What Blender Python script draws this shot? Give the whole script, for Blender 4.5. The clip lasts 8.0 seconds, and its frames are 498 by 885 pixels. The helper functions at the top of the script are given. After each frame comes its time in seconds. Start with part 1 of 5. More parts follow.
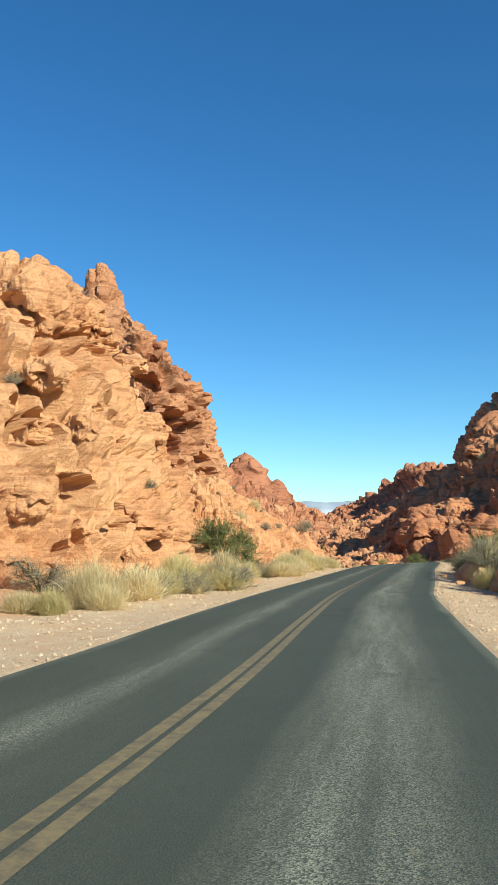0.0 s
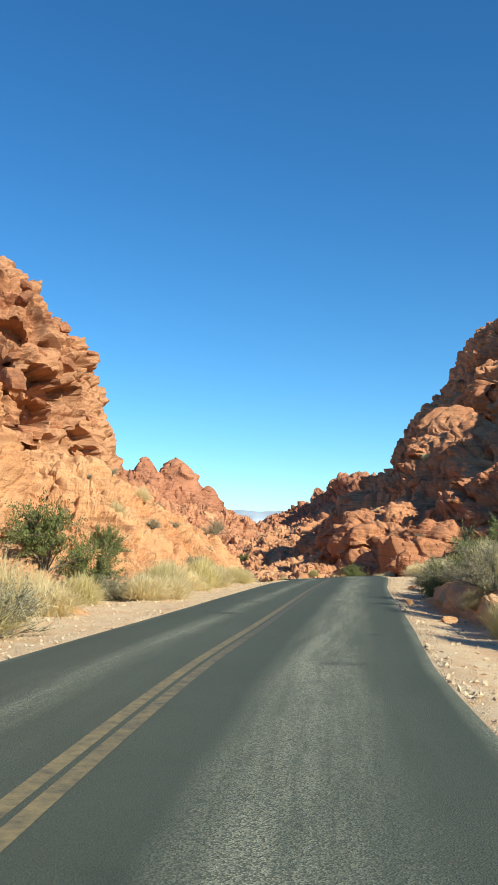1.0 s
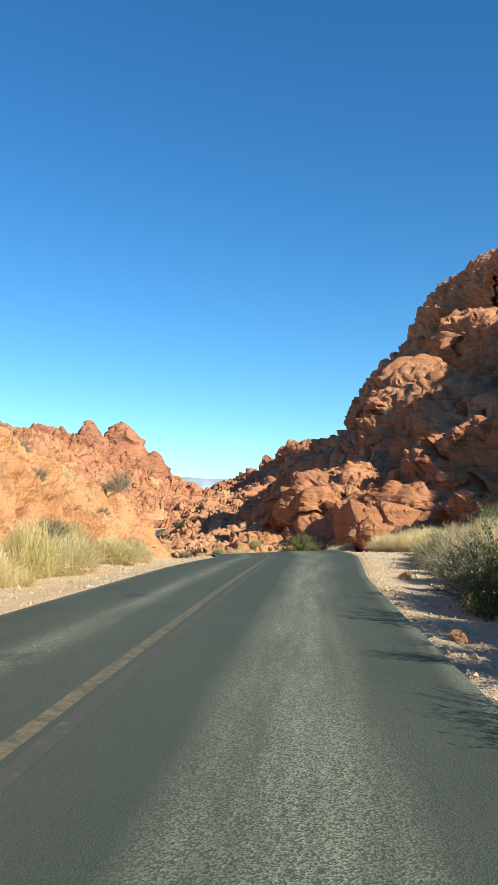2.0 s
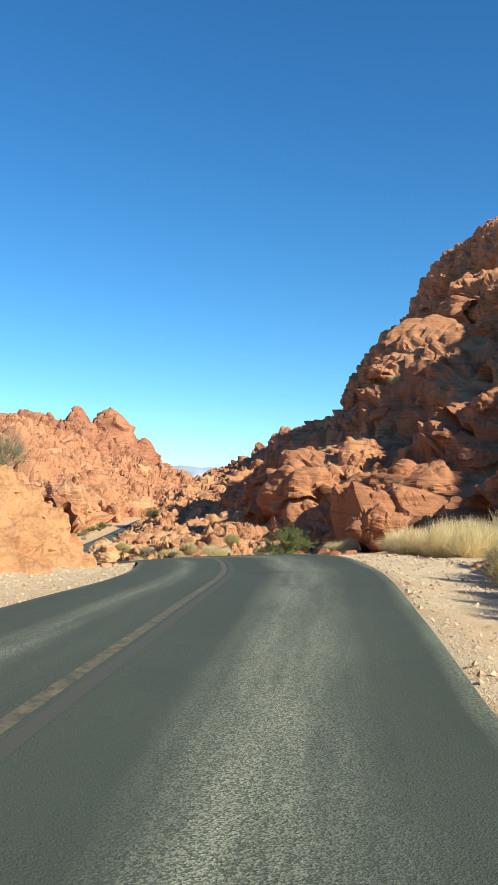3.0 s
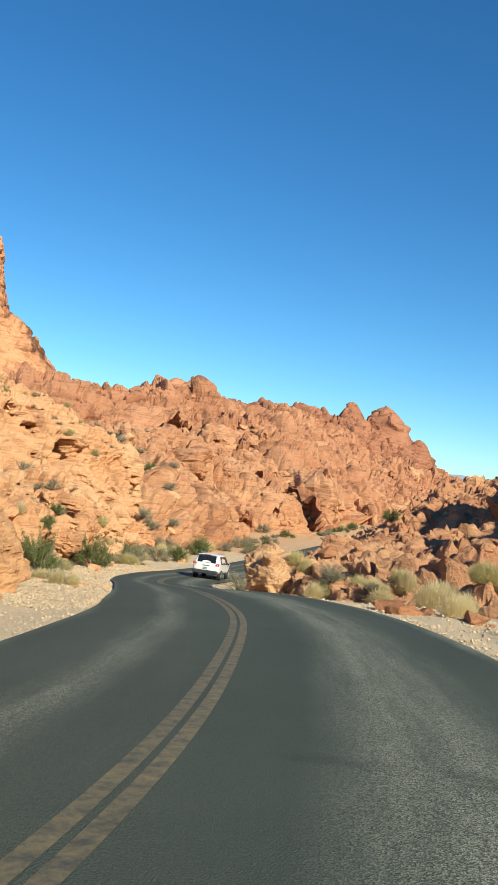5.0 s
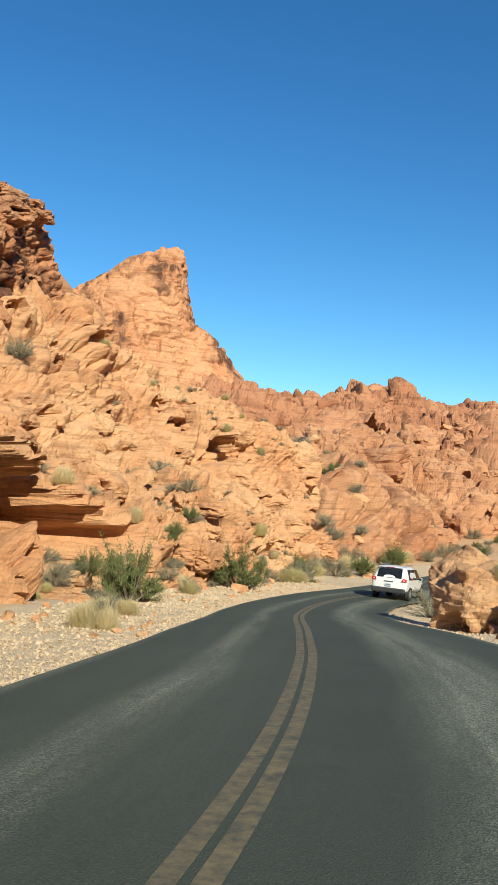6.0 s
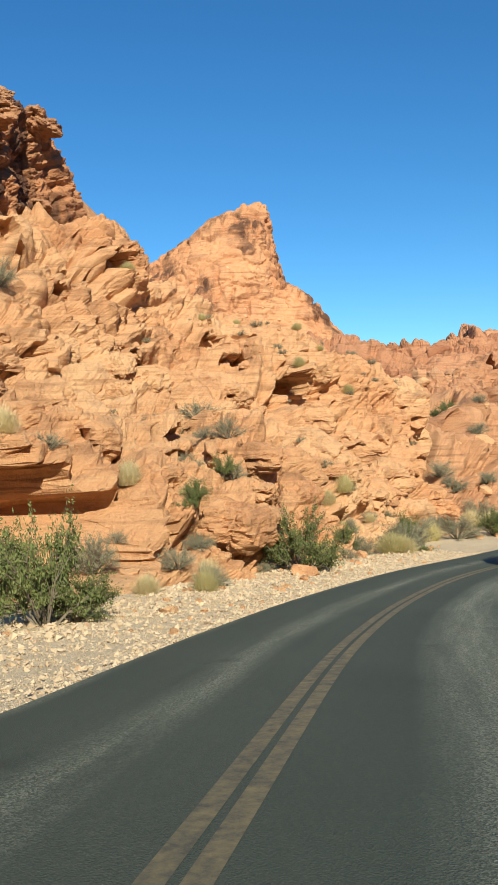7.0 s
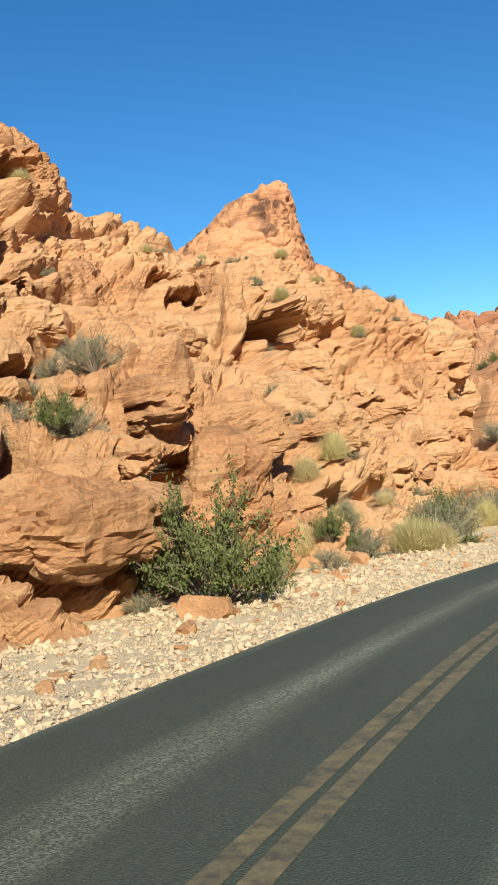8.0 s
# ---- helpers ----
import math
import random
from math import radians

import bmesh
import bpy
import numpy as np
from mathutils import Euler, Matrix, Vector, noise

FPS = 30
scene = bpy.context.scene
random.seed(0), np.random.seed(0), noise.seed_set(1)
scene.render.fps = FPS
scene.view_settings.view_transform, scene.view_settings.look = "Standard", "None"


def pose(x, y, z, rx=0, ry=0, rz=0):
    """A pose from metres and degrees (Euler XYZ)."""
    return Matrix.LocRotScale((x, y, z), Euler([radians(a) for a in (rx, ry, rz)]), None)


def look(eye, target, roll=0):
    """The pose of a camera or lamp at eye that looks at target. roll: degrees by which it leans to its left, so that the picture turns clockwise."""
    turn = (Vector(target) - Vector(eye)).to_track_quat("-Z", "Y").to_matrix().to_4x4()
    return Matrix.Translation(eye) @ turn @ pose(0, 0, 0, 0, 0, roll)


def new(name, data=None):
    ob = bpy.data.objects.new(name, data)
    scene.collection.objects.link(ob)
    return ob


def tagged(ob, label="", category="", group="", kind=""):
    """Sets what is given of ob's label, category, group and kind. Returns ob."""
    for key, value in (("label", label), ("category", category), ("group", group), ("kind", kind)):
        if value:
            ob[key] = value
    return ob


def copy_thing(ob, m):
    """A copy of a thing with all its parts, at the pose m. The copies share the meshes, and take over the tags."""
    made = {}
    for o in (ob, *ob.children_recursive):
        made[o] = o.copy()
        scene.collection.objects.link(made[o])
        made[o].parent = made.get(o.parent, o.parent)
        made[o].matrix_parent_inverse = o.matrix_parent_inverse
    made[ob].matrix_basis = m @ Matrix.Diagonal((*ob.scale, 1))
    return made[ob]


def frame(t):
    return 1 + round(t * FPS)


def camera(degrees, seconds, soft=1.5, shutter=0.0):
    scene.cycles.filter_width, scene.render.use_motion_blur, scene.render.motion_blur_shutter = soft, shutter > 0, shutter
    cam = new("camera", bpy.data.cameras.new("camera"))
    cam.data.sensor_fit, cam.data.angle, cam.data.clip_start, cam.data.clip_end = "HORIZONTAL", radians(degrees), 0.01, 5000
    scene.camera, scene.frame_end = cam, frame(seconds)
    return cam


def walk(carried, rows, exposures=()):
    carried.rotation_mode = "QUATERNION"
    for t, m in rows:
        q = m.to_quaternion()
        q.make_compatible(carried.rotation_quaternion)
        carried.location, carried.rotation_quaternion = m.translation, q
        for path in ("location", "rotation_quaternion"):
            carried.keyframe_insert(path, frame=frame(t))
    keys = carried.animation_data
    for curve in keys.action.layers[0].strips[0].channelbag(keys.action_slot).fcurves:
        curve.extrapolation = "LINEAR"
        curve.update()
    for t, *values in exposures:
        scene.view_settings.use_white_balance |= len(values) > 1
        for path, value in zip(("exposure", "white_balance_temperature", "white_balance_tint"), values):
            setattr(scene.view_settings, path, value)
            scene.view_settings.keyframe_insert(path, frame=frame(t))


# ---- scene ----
cam = camera(32.6, 8.0)
METRES, EYE, TILT, LEAN, TURN = 125.0, 1.35, 5.0, 0.0, 0.0
ROWS = [
    (0.0, 0.0, 0.0, 0.0, -0.0, 0.0, -0.0),
    (0.5, 0.0102, 0.0672, -0.0089, -2.75, 0.97, -0.46),
    (1.0, 0.0215, 0.1352, -0.0174, -4.4, 0.62, -1.54),
    (1.5, 0.0337, 0.2024, -0.0259, -6.73, -0.55, -2.29),
    (3.0, 0.0751, 0.3937, -0.0487, -8.18, -2.15, -2.7),
    (3.5, 0.0896, 0.4565, -0.0559, -5.39, -2.73, -3.6),
    (4.0, 0.1014, 0.5168, -0.0635, -1.7, -3.63, -4.67),
    (4.5, 0.1088, 0.5725, -0.0707, 3.45, -3.31, -5.96),
    (5.0, 0.1114, 0.6287, -0.079, 10.68, -3.4, -6.3),
    (6.5, 0.0871, 0.796, -0.1108, 28.9, -3.77, 1.35),
    (7.0, 0.0686, 0.8528, -0.1234, 31.66, -5.14, 4.58),
    (7.5, 0.0498, 0.9089, -0.1368, 33.41, -5.47, 8.43),
    (8.0, 0.0306, 0.9659, -0.1506, 35.08, -4.42, 9.86),
]
walk(cam, [(t, pose(0, 0, EYE, TILT, LEAN, TURN) @ pose(METRES * x, METRES * y, METRES * z, 90 + pitch, roll, yaw)) for t, x, y, z, yaw, pitch, roll in ROWS],
     [(t, stops, 6700, 0) for t, stops in ((0.0, 0.03), (0.5, 0.12), (1.5, 0.2), (3.0, 0.22), (4.0, 0.1), (5.0, -0.05), (6.5, -0.1), (8.0, 0.06))])

# ---- sky, sun ----
SUN_AZ, SUN_EL = math.atan2(0.69, -0.725), radians(33)
world = bpy.data.worlds.new("sky")
scene.world = world
world.use_nodes = True
wn = world.node_tree.nodes
sky = wn.new("ShaderNodeTexSky")
sky.sky_type, sky.sun_disc = "NISHITA", False
sky.sun_elevation, sky.sun_rotation = SUN_EL, SUN_AZ
sky.altitude, sky.air_density, sky.dust_density, sky.ozone_density = 900, 1.0, 0.0, 4.0
wn["Background"].inputs["Strength"].default_value = 0.142
deeper = wn.new("ShaderNodeHueSaturation")
deeper.inputs["Saturation"].default_value = 1.2
deeper.inputs["Hue"].default_value = 0.5
world.node_tree.links.new(sky.outputs[0], deeper.inputs["Color"])
tint = wn.new("ShaderNodeMix")
tint.data_type, tint.blend_type = "RGBA", "MULTIPLY"
tint.inputs[0].default_value, tint.inputs[7].default_value = 1.0, (0.70, 0.935, 1.06, 1)
world.node_tree.links.new(deeper.outputs[0], tint.inputs[6])
world.node_tree.links.new(tint.outputs[2], wn["Background"].inputs["Color"])

sun = new("sun", bpy.data.lights.new("sun", "SUN"))
sun.data.energy, sun.data.angle, sun.data.color = 6.7, radians(0.53), (1.0, 0.92, 0.80)
sun_way = Vector((math.sin(SUN_AZ) * math.cos(SUN_EL), math.cos(SUN_AZ) * math.cos(SUN_EL), math.sin(SUN_EL)))
sun.matrix_world = look(sun_way * 300, (0, 0, 0))


# ---- noise on arrays ----
def hash3(ix, iy, iz, seed=0):
    h = (ix.astype(np.int64) * 0x27D4EB2F + iy.astype(np.int64) * 0x165667B1 + iz.astype(np.int64) * 0x5BD1E995 + seed * 0x3C6EF35F) & 0xFFFFFFFF
    for k in (0x2C1B3C6D, 0x297A2D39, 0x1B56C4E9):
        h = ((h ^ (h >> 15)) * k) & 0xFFFFFFFF
    return h ^ (h >> 16)


def vnoise(p, seed=0):
    """Value noise, -1 to 1."""
    f = np.floor(p)
    i = f.astype(np.int64)
    w = (p - f)
    w = w * w * w * (w * (w * 6 - 15) + 10)
    out = np.zeros(len(p))
    for dx in (0, 1):
        wx = w[:, 0] if dx else 1 - w[:, 0]
        for dy in (0, 1):
            wy = w[:, 1] if dy else 1 - w[:, 1]
            for dz in (0, 1):
                wz = w[:, 2] if dz else 1 - w[:, 2]
                out += wx * wy * wz * (hash3(i[:, 0] + dx, i[:, 1] + dy, i[:, 2] + dz, seed) / 2147483648.0 - 1)
    return out


def fbm(p, octaves=4, seed=0, gain=0.5):
    out, a = np.zeros(len(p)), 1.0
    for k in range(octaves):
        out += a * vnoise(p * 2.03 ** k + 17.3 * k, seed + k)
        a *= gain
    return out


def cells(p, seed=0, jitter=0.9):
    """Voronoi: distance to the nearest and second nearest seed, the cell's number, and the way from its seed."""
    f = np.floor(p)
    i = f.astype(np.int64)
    q = p - f
    n = len(p)
    d1, d2 = np.full(n, 9.0), np.full(n, 9.0)
    ident, way = np.zeros(n, np.int64), np.zeros((n, 3))
    for dx in (-1, 0, 1):
        for dy in (-1, 0, 1):
            for dz in (-1, 0, 1):
                h = hash3(i[:, 0] + dx, i[:, 1] + dy, i[:, 2] + dz, seed)
                s = np.stack([(h & 1023) / 1023.0, ((h >> 10) & 1023) / 1023.0, ((h >> 20) & 1023) / 1023.0], 1)
                v = q - (s - 0.5) * jitter - 0.5 - np.array([dx, dy, dz])
                d = np.einsum("ij,ij->i", v, v)
                near = d < d1
                d2 = np.where(near, d1, np.minimum(d2, d))
                d1 = np.where(near, d, d1)
                ident = np.where(near, h, ident)
                way[near] = v[near]
    return np.sqrt(d1), np.sqrt(d2), ident, way


def smooth(a, b, x):
    t = np.clip((x - a) / (b - a), 0, 1)
    return t * t * (3 - 2 * t)


def tilted(p, dip=12, strike=30):
    """Coordinates along the tilted beds of the sandstone: z across the beds."""
    m = np.array(Euler((radians(dip), 0, radians(strike))).to_matrix())
    return p @ m


def blocks(p, size, seed, flat=1.0, step=0.0):
    """Angular blocks: every cell is set off and tilted on its own, with a crack round it. Returns height and crack."""
    w = p + size * 0.22 * np.stack([vnoise(p / size * 1.7, seed + 5), vnoise(p / size * 1.7, seed + 6), vnoise(p / size * 1.7, seed + 7)], 1)
    w = w * np.array([1, 1, flat]) / size
    d1, d2, ident, way = cells(w, seed)
    r = [((ident >> k) & 255) / 127.5 - 1 for k in (3, 9, 14, 20)]
    lift = (r[0] * 0.6 + way[:, 0] * r[1] + way[:, 1] * r[2] + way[:, 2] * r[3]) * smooth(0.0, max(0.17, 2.4 * step / size), d2 - d1)
    crack = (1 - smooth(0.02, max(0.13, 2.6 * step / size), d2 - d1)) * min(1.0, 0.3 * size / max(step, 1e-6))
    return lift * size, crack


def pockets(p, size, seed, share=0.35):
    """Weathered hollows: rounded dents in some of the cells. 0 to 1."""
    w = p * np.array([1, 1, 1.35]) / size + 0.25 * np.stack([vnoise(p / size * 2, seed + 3), vnoise(p / size * 2, seed + 4), vnoise(p / size * 2, seed + 8)], 1)
    d1, _, ident, _ = cells(w, seed)
    on = ((ident >> 7) & 255) / 255.0 < share
    return np.where(on, 1 - smooth(0.22, 0.36, d1), 0.0)


# ---- materials ----
def material(name):
    m = bpy.data.materials.new(name)
    m.use_nodes = True
    return m, m.node_tree.nodes, m.node_tree.links, m.node_tree.nodes["Principled BSDF"]


def node(nodes, kind, **values):
    n = nodes.new(kind)
    for key, value in values.items():
        n.inputs[key].default_value = value
    return n


def ramp(nodes, links, source, stops):
    r = nodes.new("ShaderNodeValToRGB")
    el = r.color_ramp.elements
    while len(el) < len(stops):
        el.new(0.5)
    for e, (at_, c) in zip(el, stops):
        e.position, e.color = at_, (*c, 1)
    links.new(source, r.inputs[0])
    return r.outputs[0]


def mixed(nodes, links, fac, a, b, blend="MIX"):
    m = nodes.new("ShaderNodeMix")
    m.data_type, m.blend_type = "RGBA", blend
    for socket, value in ((m.inputs[0], fac), (m.inputs[6], a), (m.inputs[7], b)):
        if isinstance(value, (int, float)):
            socket.default_value = value
        elif isinstance(value, tuple):
            socket.default_value = (*value, 1)
        else:
            links.new(value, socket)
    return m.outputs[2]


def bumped(nodes, links, bsdf, height, strength, distance):
    b = node(nodes, "ShaderNodeBump", Strength=strength, Distance=distance)
    links.new(height, b.inputs["Height"])
    links.new(b.outputs[0], bsdf.inputs["Normal"])


def noise_tex(nodes, links, vec, scale, detail=6, rough=0.6):
    t = node(nodes, "ShaderNodeTexNoise", Scale=scale, Detail=detail, Roughness=rough)
    links.new(vec, t.inputs["Vector"])
    return t.outputs[0]


def sandstone(name, pale, deep, varnish=0.35, scale=1.0, lines=0.55, stains=(0.52, 0.66)):
    """Red desert sandstone: bands along the beds, stains, dark varnish, grain."""
    m, n, l, bsdf = material(name)
    pos = n.new("ShaderNodeNewGeometry").outputs["Position"]
    big = noise_tex(n, l, pos, 0.12 * scale, 5)
    mid = noise_tex(n, l, pos, 0.9 * scale, 8, 0.65)
    run = n.new("ShaderNodeMapping")
    run.inputs["Scale"].default_value = (1.0, 1.0, 0.3)
    l.new(pos, run.inputs["Vector"])
    streak = noise_tex(n, l, run.outputs[0], 0.6 * scale, 6, 0.6)
    fine = noise_tex(n, l, pos, 9.0 * scale, 8, 0.7)
    mp = n.new("ShaderNodeMapping")
    mp.inputs["Rotation"].default_value, mp.inputs["Scale"].default_value = (radians(-12), 0, radians(-30)), (0.25, 0.25, 3.2)
    l.new(pos, mp.inputs["Vector"])
    bed = noise_tex(n, l, mp.outputs[0], 0.8 * scale, 6, 0.6)
    c = mixed(n, l, ramp(n, l, big, [(0.35, (0, 0, 0)), (0.68, (1, 1, 1))]), pale, deep)
    c = mixed(n, l, ramp(n, l, bed, [(0.36, (0.5, 0.5, 0.5)), (0.46, (0, 0, 0)), (0.60, (0, 0, 0)), (0.70, (0.4, 0.4, 0.4))]), c, tuple(0.5 * v for v in deep))
    mp2 = n.new("ShaderNodeMapping")
    mp2.inputs["Rotation"].default_value, mp2.inputs["Scale"].default_value = (radians(-14), radians(3), radians(-30)), (0.3, 0.3, 4.5)
    l.new(pos, mp2.inputs["Vector"])
    thin = noise_tex(n, l, mp2.outputs[0], 0.9 * scale, 8, 0.7)
    c = mixed(n, l, ramp(n, l, thin, [(0.30, (lines, lines, lines)), (0.40, (0, 0, 0))]), c, tuple(0.5 * v for v in deep))
    c = mixed(n, l, ramp(n, l, thin, [(0.56, (0, 0, 0)), (0.68, (0.5, 0.5, 0.5))]), c, tuple(min(0.85, 1.18 * v) for v in pale))
    stain = n.new("ShaderNodeMath")
    stain.operation = "MULTIPLY"
    l.new(ramp(n, l, streak, [(stains[0], (0, 0, 0)), (stains[1], (1, 1, 1))]), stain.inputs[0])
    l.new(ramp(n, l, big, [(stains[0] - 0.07, (0, 0, 0)), (stains[1] - 0.06, (1, 1, 1))]), stain.inputs[1])
    strength = n.new("ShaderNodeMath")
    strength.operation = "MULTIPLY"
    strength.inputs[1].default_value = varnish
    l.new(stain.outputs[0], strength.inputs[0])
    c = mixed(n, l, strength.outputs[0], c, (0.07, 0.035, 0.025))
    c = mixed(n, l, 0.35, c, ramp(n, l, fine, [(0.3, (0.35, 0.35, 0.35)), (0.7, (0.75, 0.75, 0.75))]), "OVERLAY")
    l.new(c, bsdf.inputs["Base Color"])
    bsdf.inputs["Roughness"].default_value = 0.92
    bsdf.inputs["Specular IOR Level"].default_value = 0.2
    add = n.new("ShaderNodeMath")
    l.new(mid, add.inputs[0])
    l.new(fine, add.inputs[1])
    more = n.new("ShaderNodeMath")
    l.new(add.outputs[0], more.inputs[0])
    l.new(bed, more.inputs[1])
    last = n.new("ShaderNodeMath")
    last.operation = "MULTIPLY_ADD"
    last.inputs[1].default_value = 0.35
    l.new(thin, last.inputs[0])
    l.new(more.outputs[0], last.inputs[2])
    bumped(n, l, bsdf, last.outputs[0], 1.0, 0.16 / scale ** 0.6)
    return m


ROCK_ORANGE = sandstone("orange_sandstone", (0.75, 0.445, 0.24), (0.66, 0.325, 0.158), 0.4, 1.0, 0.4)
ROCK_RED = sandstone("red_sandstone", (0.53, 0.255, 0.13), (0.39, 0.16, 0.083), 0.55)
ROCK_FAR = sandstone("far_sandstone", (0.42, 0.19, 0.105), (0.31, 0.125, 0.07), 0.6, 0.25)

ROCK_PALE = sandstone("pale_orange_sandstone", (0.73, 0.415, 0.215), (0.63, 0.295, 0.135), 0.35, 1.0, 0.22)
ROCK_BROWN = sandstone("brown_sandstone", (0.58, 0.315, 0.17), (0.455, 0.21, 0.107), 0.6)
ROCK_MID = sandstone("rust_sandstone", (0.52, 0.26, 0.14), (0.41, 0.175, 0.09), 0.7, 0.3)
ROCK_VARNISHED = sandstone("varnished_sandstone", (0.64, 0.33, 0.165), (0.48, 0.2, 0.095), 0.85, 0.4, 0.4, (0.48, 0.58))


def earth(name):
    """Desert ground: red sand off the road, pale gravel beside it by the mesh's own share of gravel."""
    m, n, l, bsdf = material(name)
    pos = n.new("ShaderNodeNewGeometry").outputs["Position"]
    big, mid, fine = noise_tex(n, l, pos, 0.15, 5), noise_tex(n, l, pos, 1.6, 8), noise_tex(n, l, pos, 22, 8, 0.75)
    sand = mixed(n, l, big, (0.66, 0.42, 0.245), (0.56, 0.31, 0.165))
    vor = node(n, "ShaderNodeTexVoronoi", Scale=19.0)
    l.new(pos, vor.inputs["Vector"])
    sep = n.new("ShaderNodeSeparateColor")
    l.new(vor.outputs["Color"], sep.inputs[0])
    stones = mixed(n, l, sep.outputs[0], (0.66, 0.50, 0.33), (0.75, 0.585, 0.395))
    small = node(n, "ShaderNodeTexVoronoi", Scale=47.0)
    l.new(pos, small.inputs["Vector"])
    tone = n.new("ShaderNodeSeparateColor")
    l.new(small.outputs["Color"], tone.inputs[0])
    stones = mixed(n, l, 0.55, stones, mixed(n, l, tone.outputs[1], (0.54, 0.42, 0.275), (0.80, 0.64, 0.44)))
    # shade in the gaps between pebbles, put into the colour
    stones = mixed(n, l, ramp(n, l, small.outputs["Distance"], [(0.4, (0, 0, 0)), (0.75, (0.4, 0.4, 0.4))]), stones, (0.46, 0.34, 0.22))
    stones = mixed(n, l, ramp(n, l, mid, [(0.42, (0, 0, 0)), (0.68, (0.65, 0.65, 0.65))]), stones, (0.72, 0.54, 0.35))
    share = n.new("ShaderNodeAttribute")
    share.attribute_name = "gravel"
    edge = n.new("ShaderNodeMath")
    edge.operation = "ADD"
    off = n.new("ShaderNodeMath")
    off.operation = "MULTIPLY_ADD"
    off.inputs[1].default_value, off.inputs[2].default_value = 0.8, -0.4
    l.new(mid, off.inputs[0])
    l.new(share.outputs["Fac"], edge.inputs[0])
    l.new(off.outputs[0], edge.inputs[1])
    c = mixed(n, l, ramp(n, l, edge.outputs[0], [(0.35, (0, 0, 0)), (0.65, (1, 1, 1))]), sand, stones)
    c = mixed(n, l, 0.5, c, ramp(n, l, fine, [(0.32, (0.36, 0.36, 0.36)), (0.66, (0.72, 0.72, 0.72))]), "OVERLAY")
    l.new(c, bsdf.inputs["Base Color"])
    bsdf.inputs["Roughness"].default_value = 0.95
    bsdf.inputs["Specular IOR Level"].default_value = 0.135
    relief = n.new("ShaderNodeMath")
    relief.operation = "MULTIPLY_ADD"
    relief.inputs[1].default_value = -0.8
    l.new(small.outputs["Distance"], relief.inputs[0])
    l.new(fine, relief.inputs[2])
    bumped(n, l, bsdf, relief.outputs[0], 0.8, 0.035)
    return m


EARTH = earth("desert_earth")


def link_mesh(name, verts, faces, mat, parent=None, shade=False):
    me = bpy.data.meshes.new(name)
    v = np.asarray(verts, np.float32)
    f = np.asarray(faces, np.int32)
    me.vertices.add(len(v))
    me.vertices.foreach_set("co", v.ravel())
    me.loops.add(f.size)
    me.loops.foreach_set("vertex_index", f.ravel())
    me.polygons.add(len(f))
    me.polygons.foreach_set("loop_start", np.arange(0, f.size, f.shape[1], dtype=np.int32))
    me.update(calc_edges=True)
    me.polygons.foreach_set("use_smooth", np.full(len(f), shade))
    me.materials.append(mat)
    ob = new(name, me)
    ob.parent = parent
    return ob


def grid_faces(nu, nv):
    a = (np.arange(nu - 1)[:, None] * nv + np.arange(nv - 1)[None, :]).ravel()
    return np.stack([a, a + nv, a + nv + 1, a + 1], 1)


def spline(points, n):
    """n points along a smooth curve through the given ones (Catmull-Rom, chord length)."""
    p = np.asarray(points, float)
    step = np.linalg.norm(np.diff(p, axis=0), axis=1)
    k = np.concatenate([[0], np.cumsum(step)])
    t = np.linspace(0, k[-1], n)
    m = np.gradient(p, k, axis=0)
    i = np.clip(np.searchsorted(k, t, side="right") - 1, 0, len(p) - 2)
    h = (k[i + 1] - k[i])
    u = ((t - k[i]) / h)[:, None]
    h = h[:, None]
    return (2 * u ** 3 - 3 * u ** 2 + 1) * p[i] + (u ** 3 - 2 * u ** 2 + u) * h * m[i] + (-2 * u ** 3 + 3 * u ** 2) * p[i + 1] + (u ** 3 - u ** 2) * h * m[i + 1]


def loft(stations, nu, nv):
    """A surface over stations, each a profile of points from the foot over the crest to the back. Grid nu x nv x 3."""
    st = np.asarray(stations, float)
    lines = np.stack([spline(st[:, j], nu) for j in range(st.shape[1])], 1)
    rows = np.empty((nu, nv, 3))
    for i in range(nu):
        rows[i] = spline(lines[i], nv)
    return rows


def normals(g):
    du, dv = np.gradient(g, axis=0), np.gradient(g, axis=1)
    n = np.cross(du, dv)
    n /= np.linalg.norm(n, axis=2, keepdims=True) + 1e-9
    return n


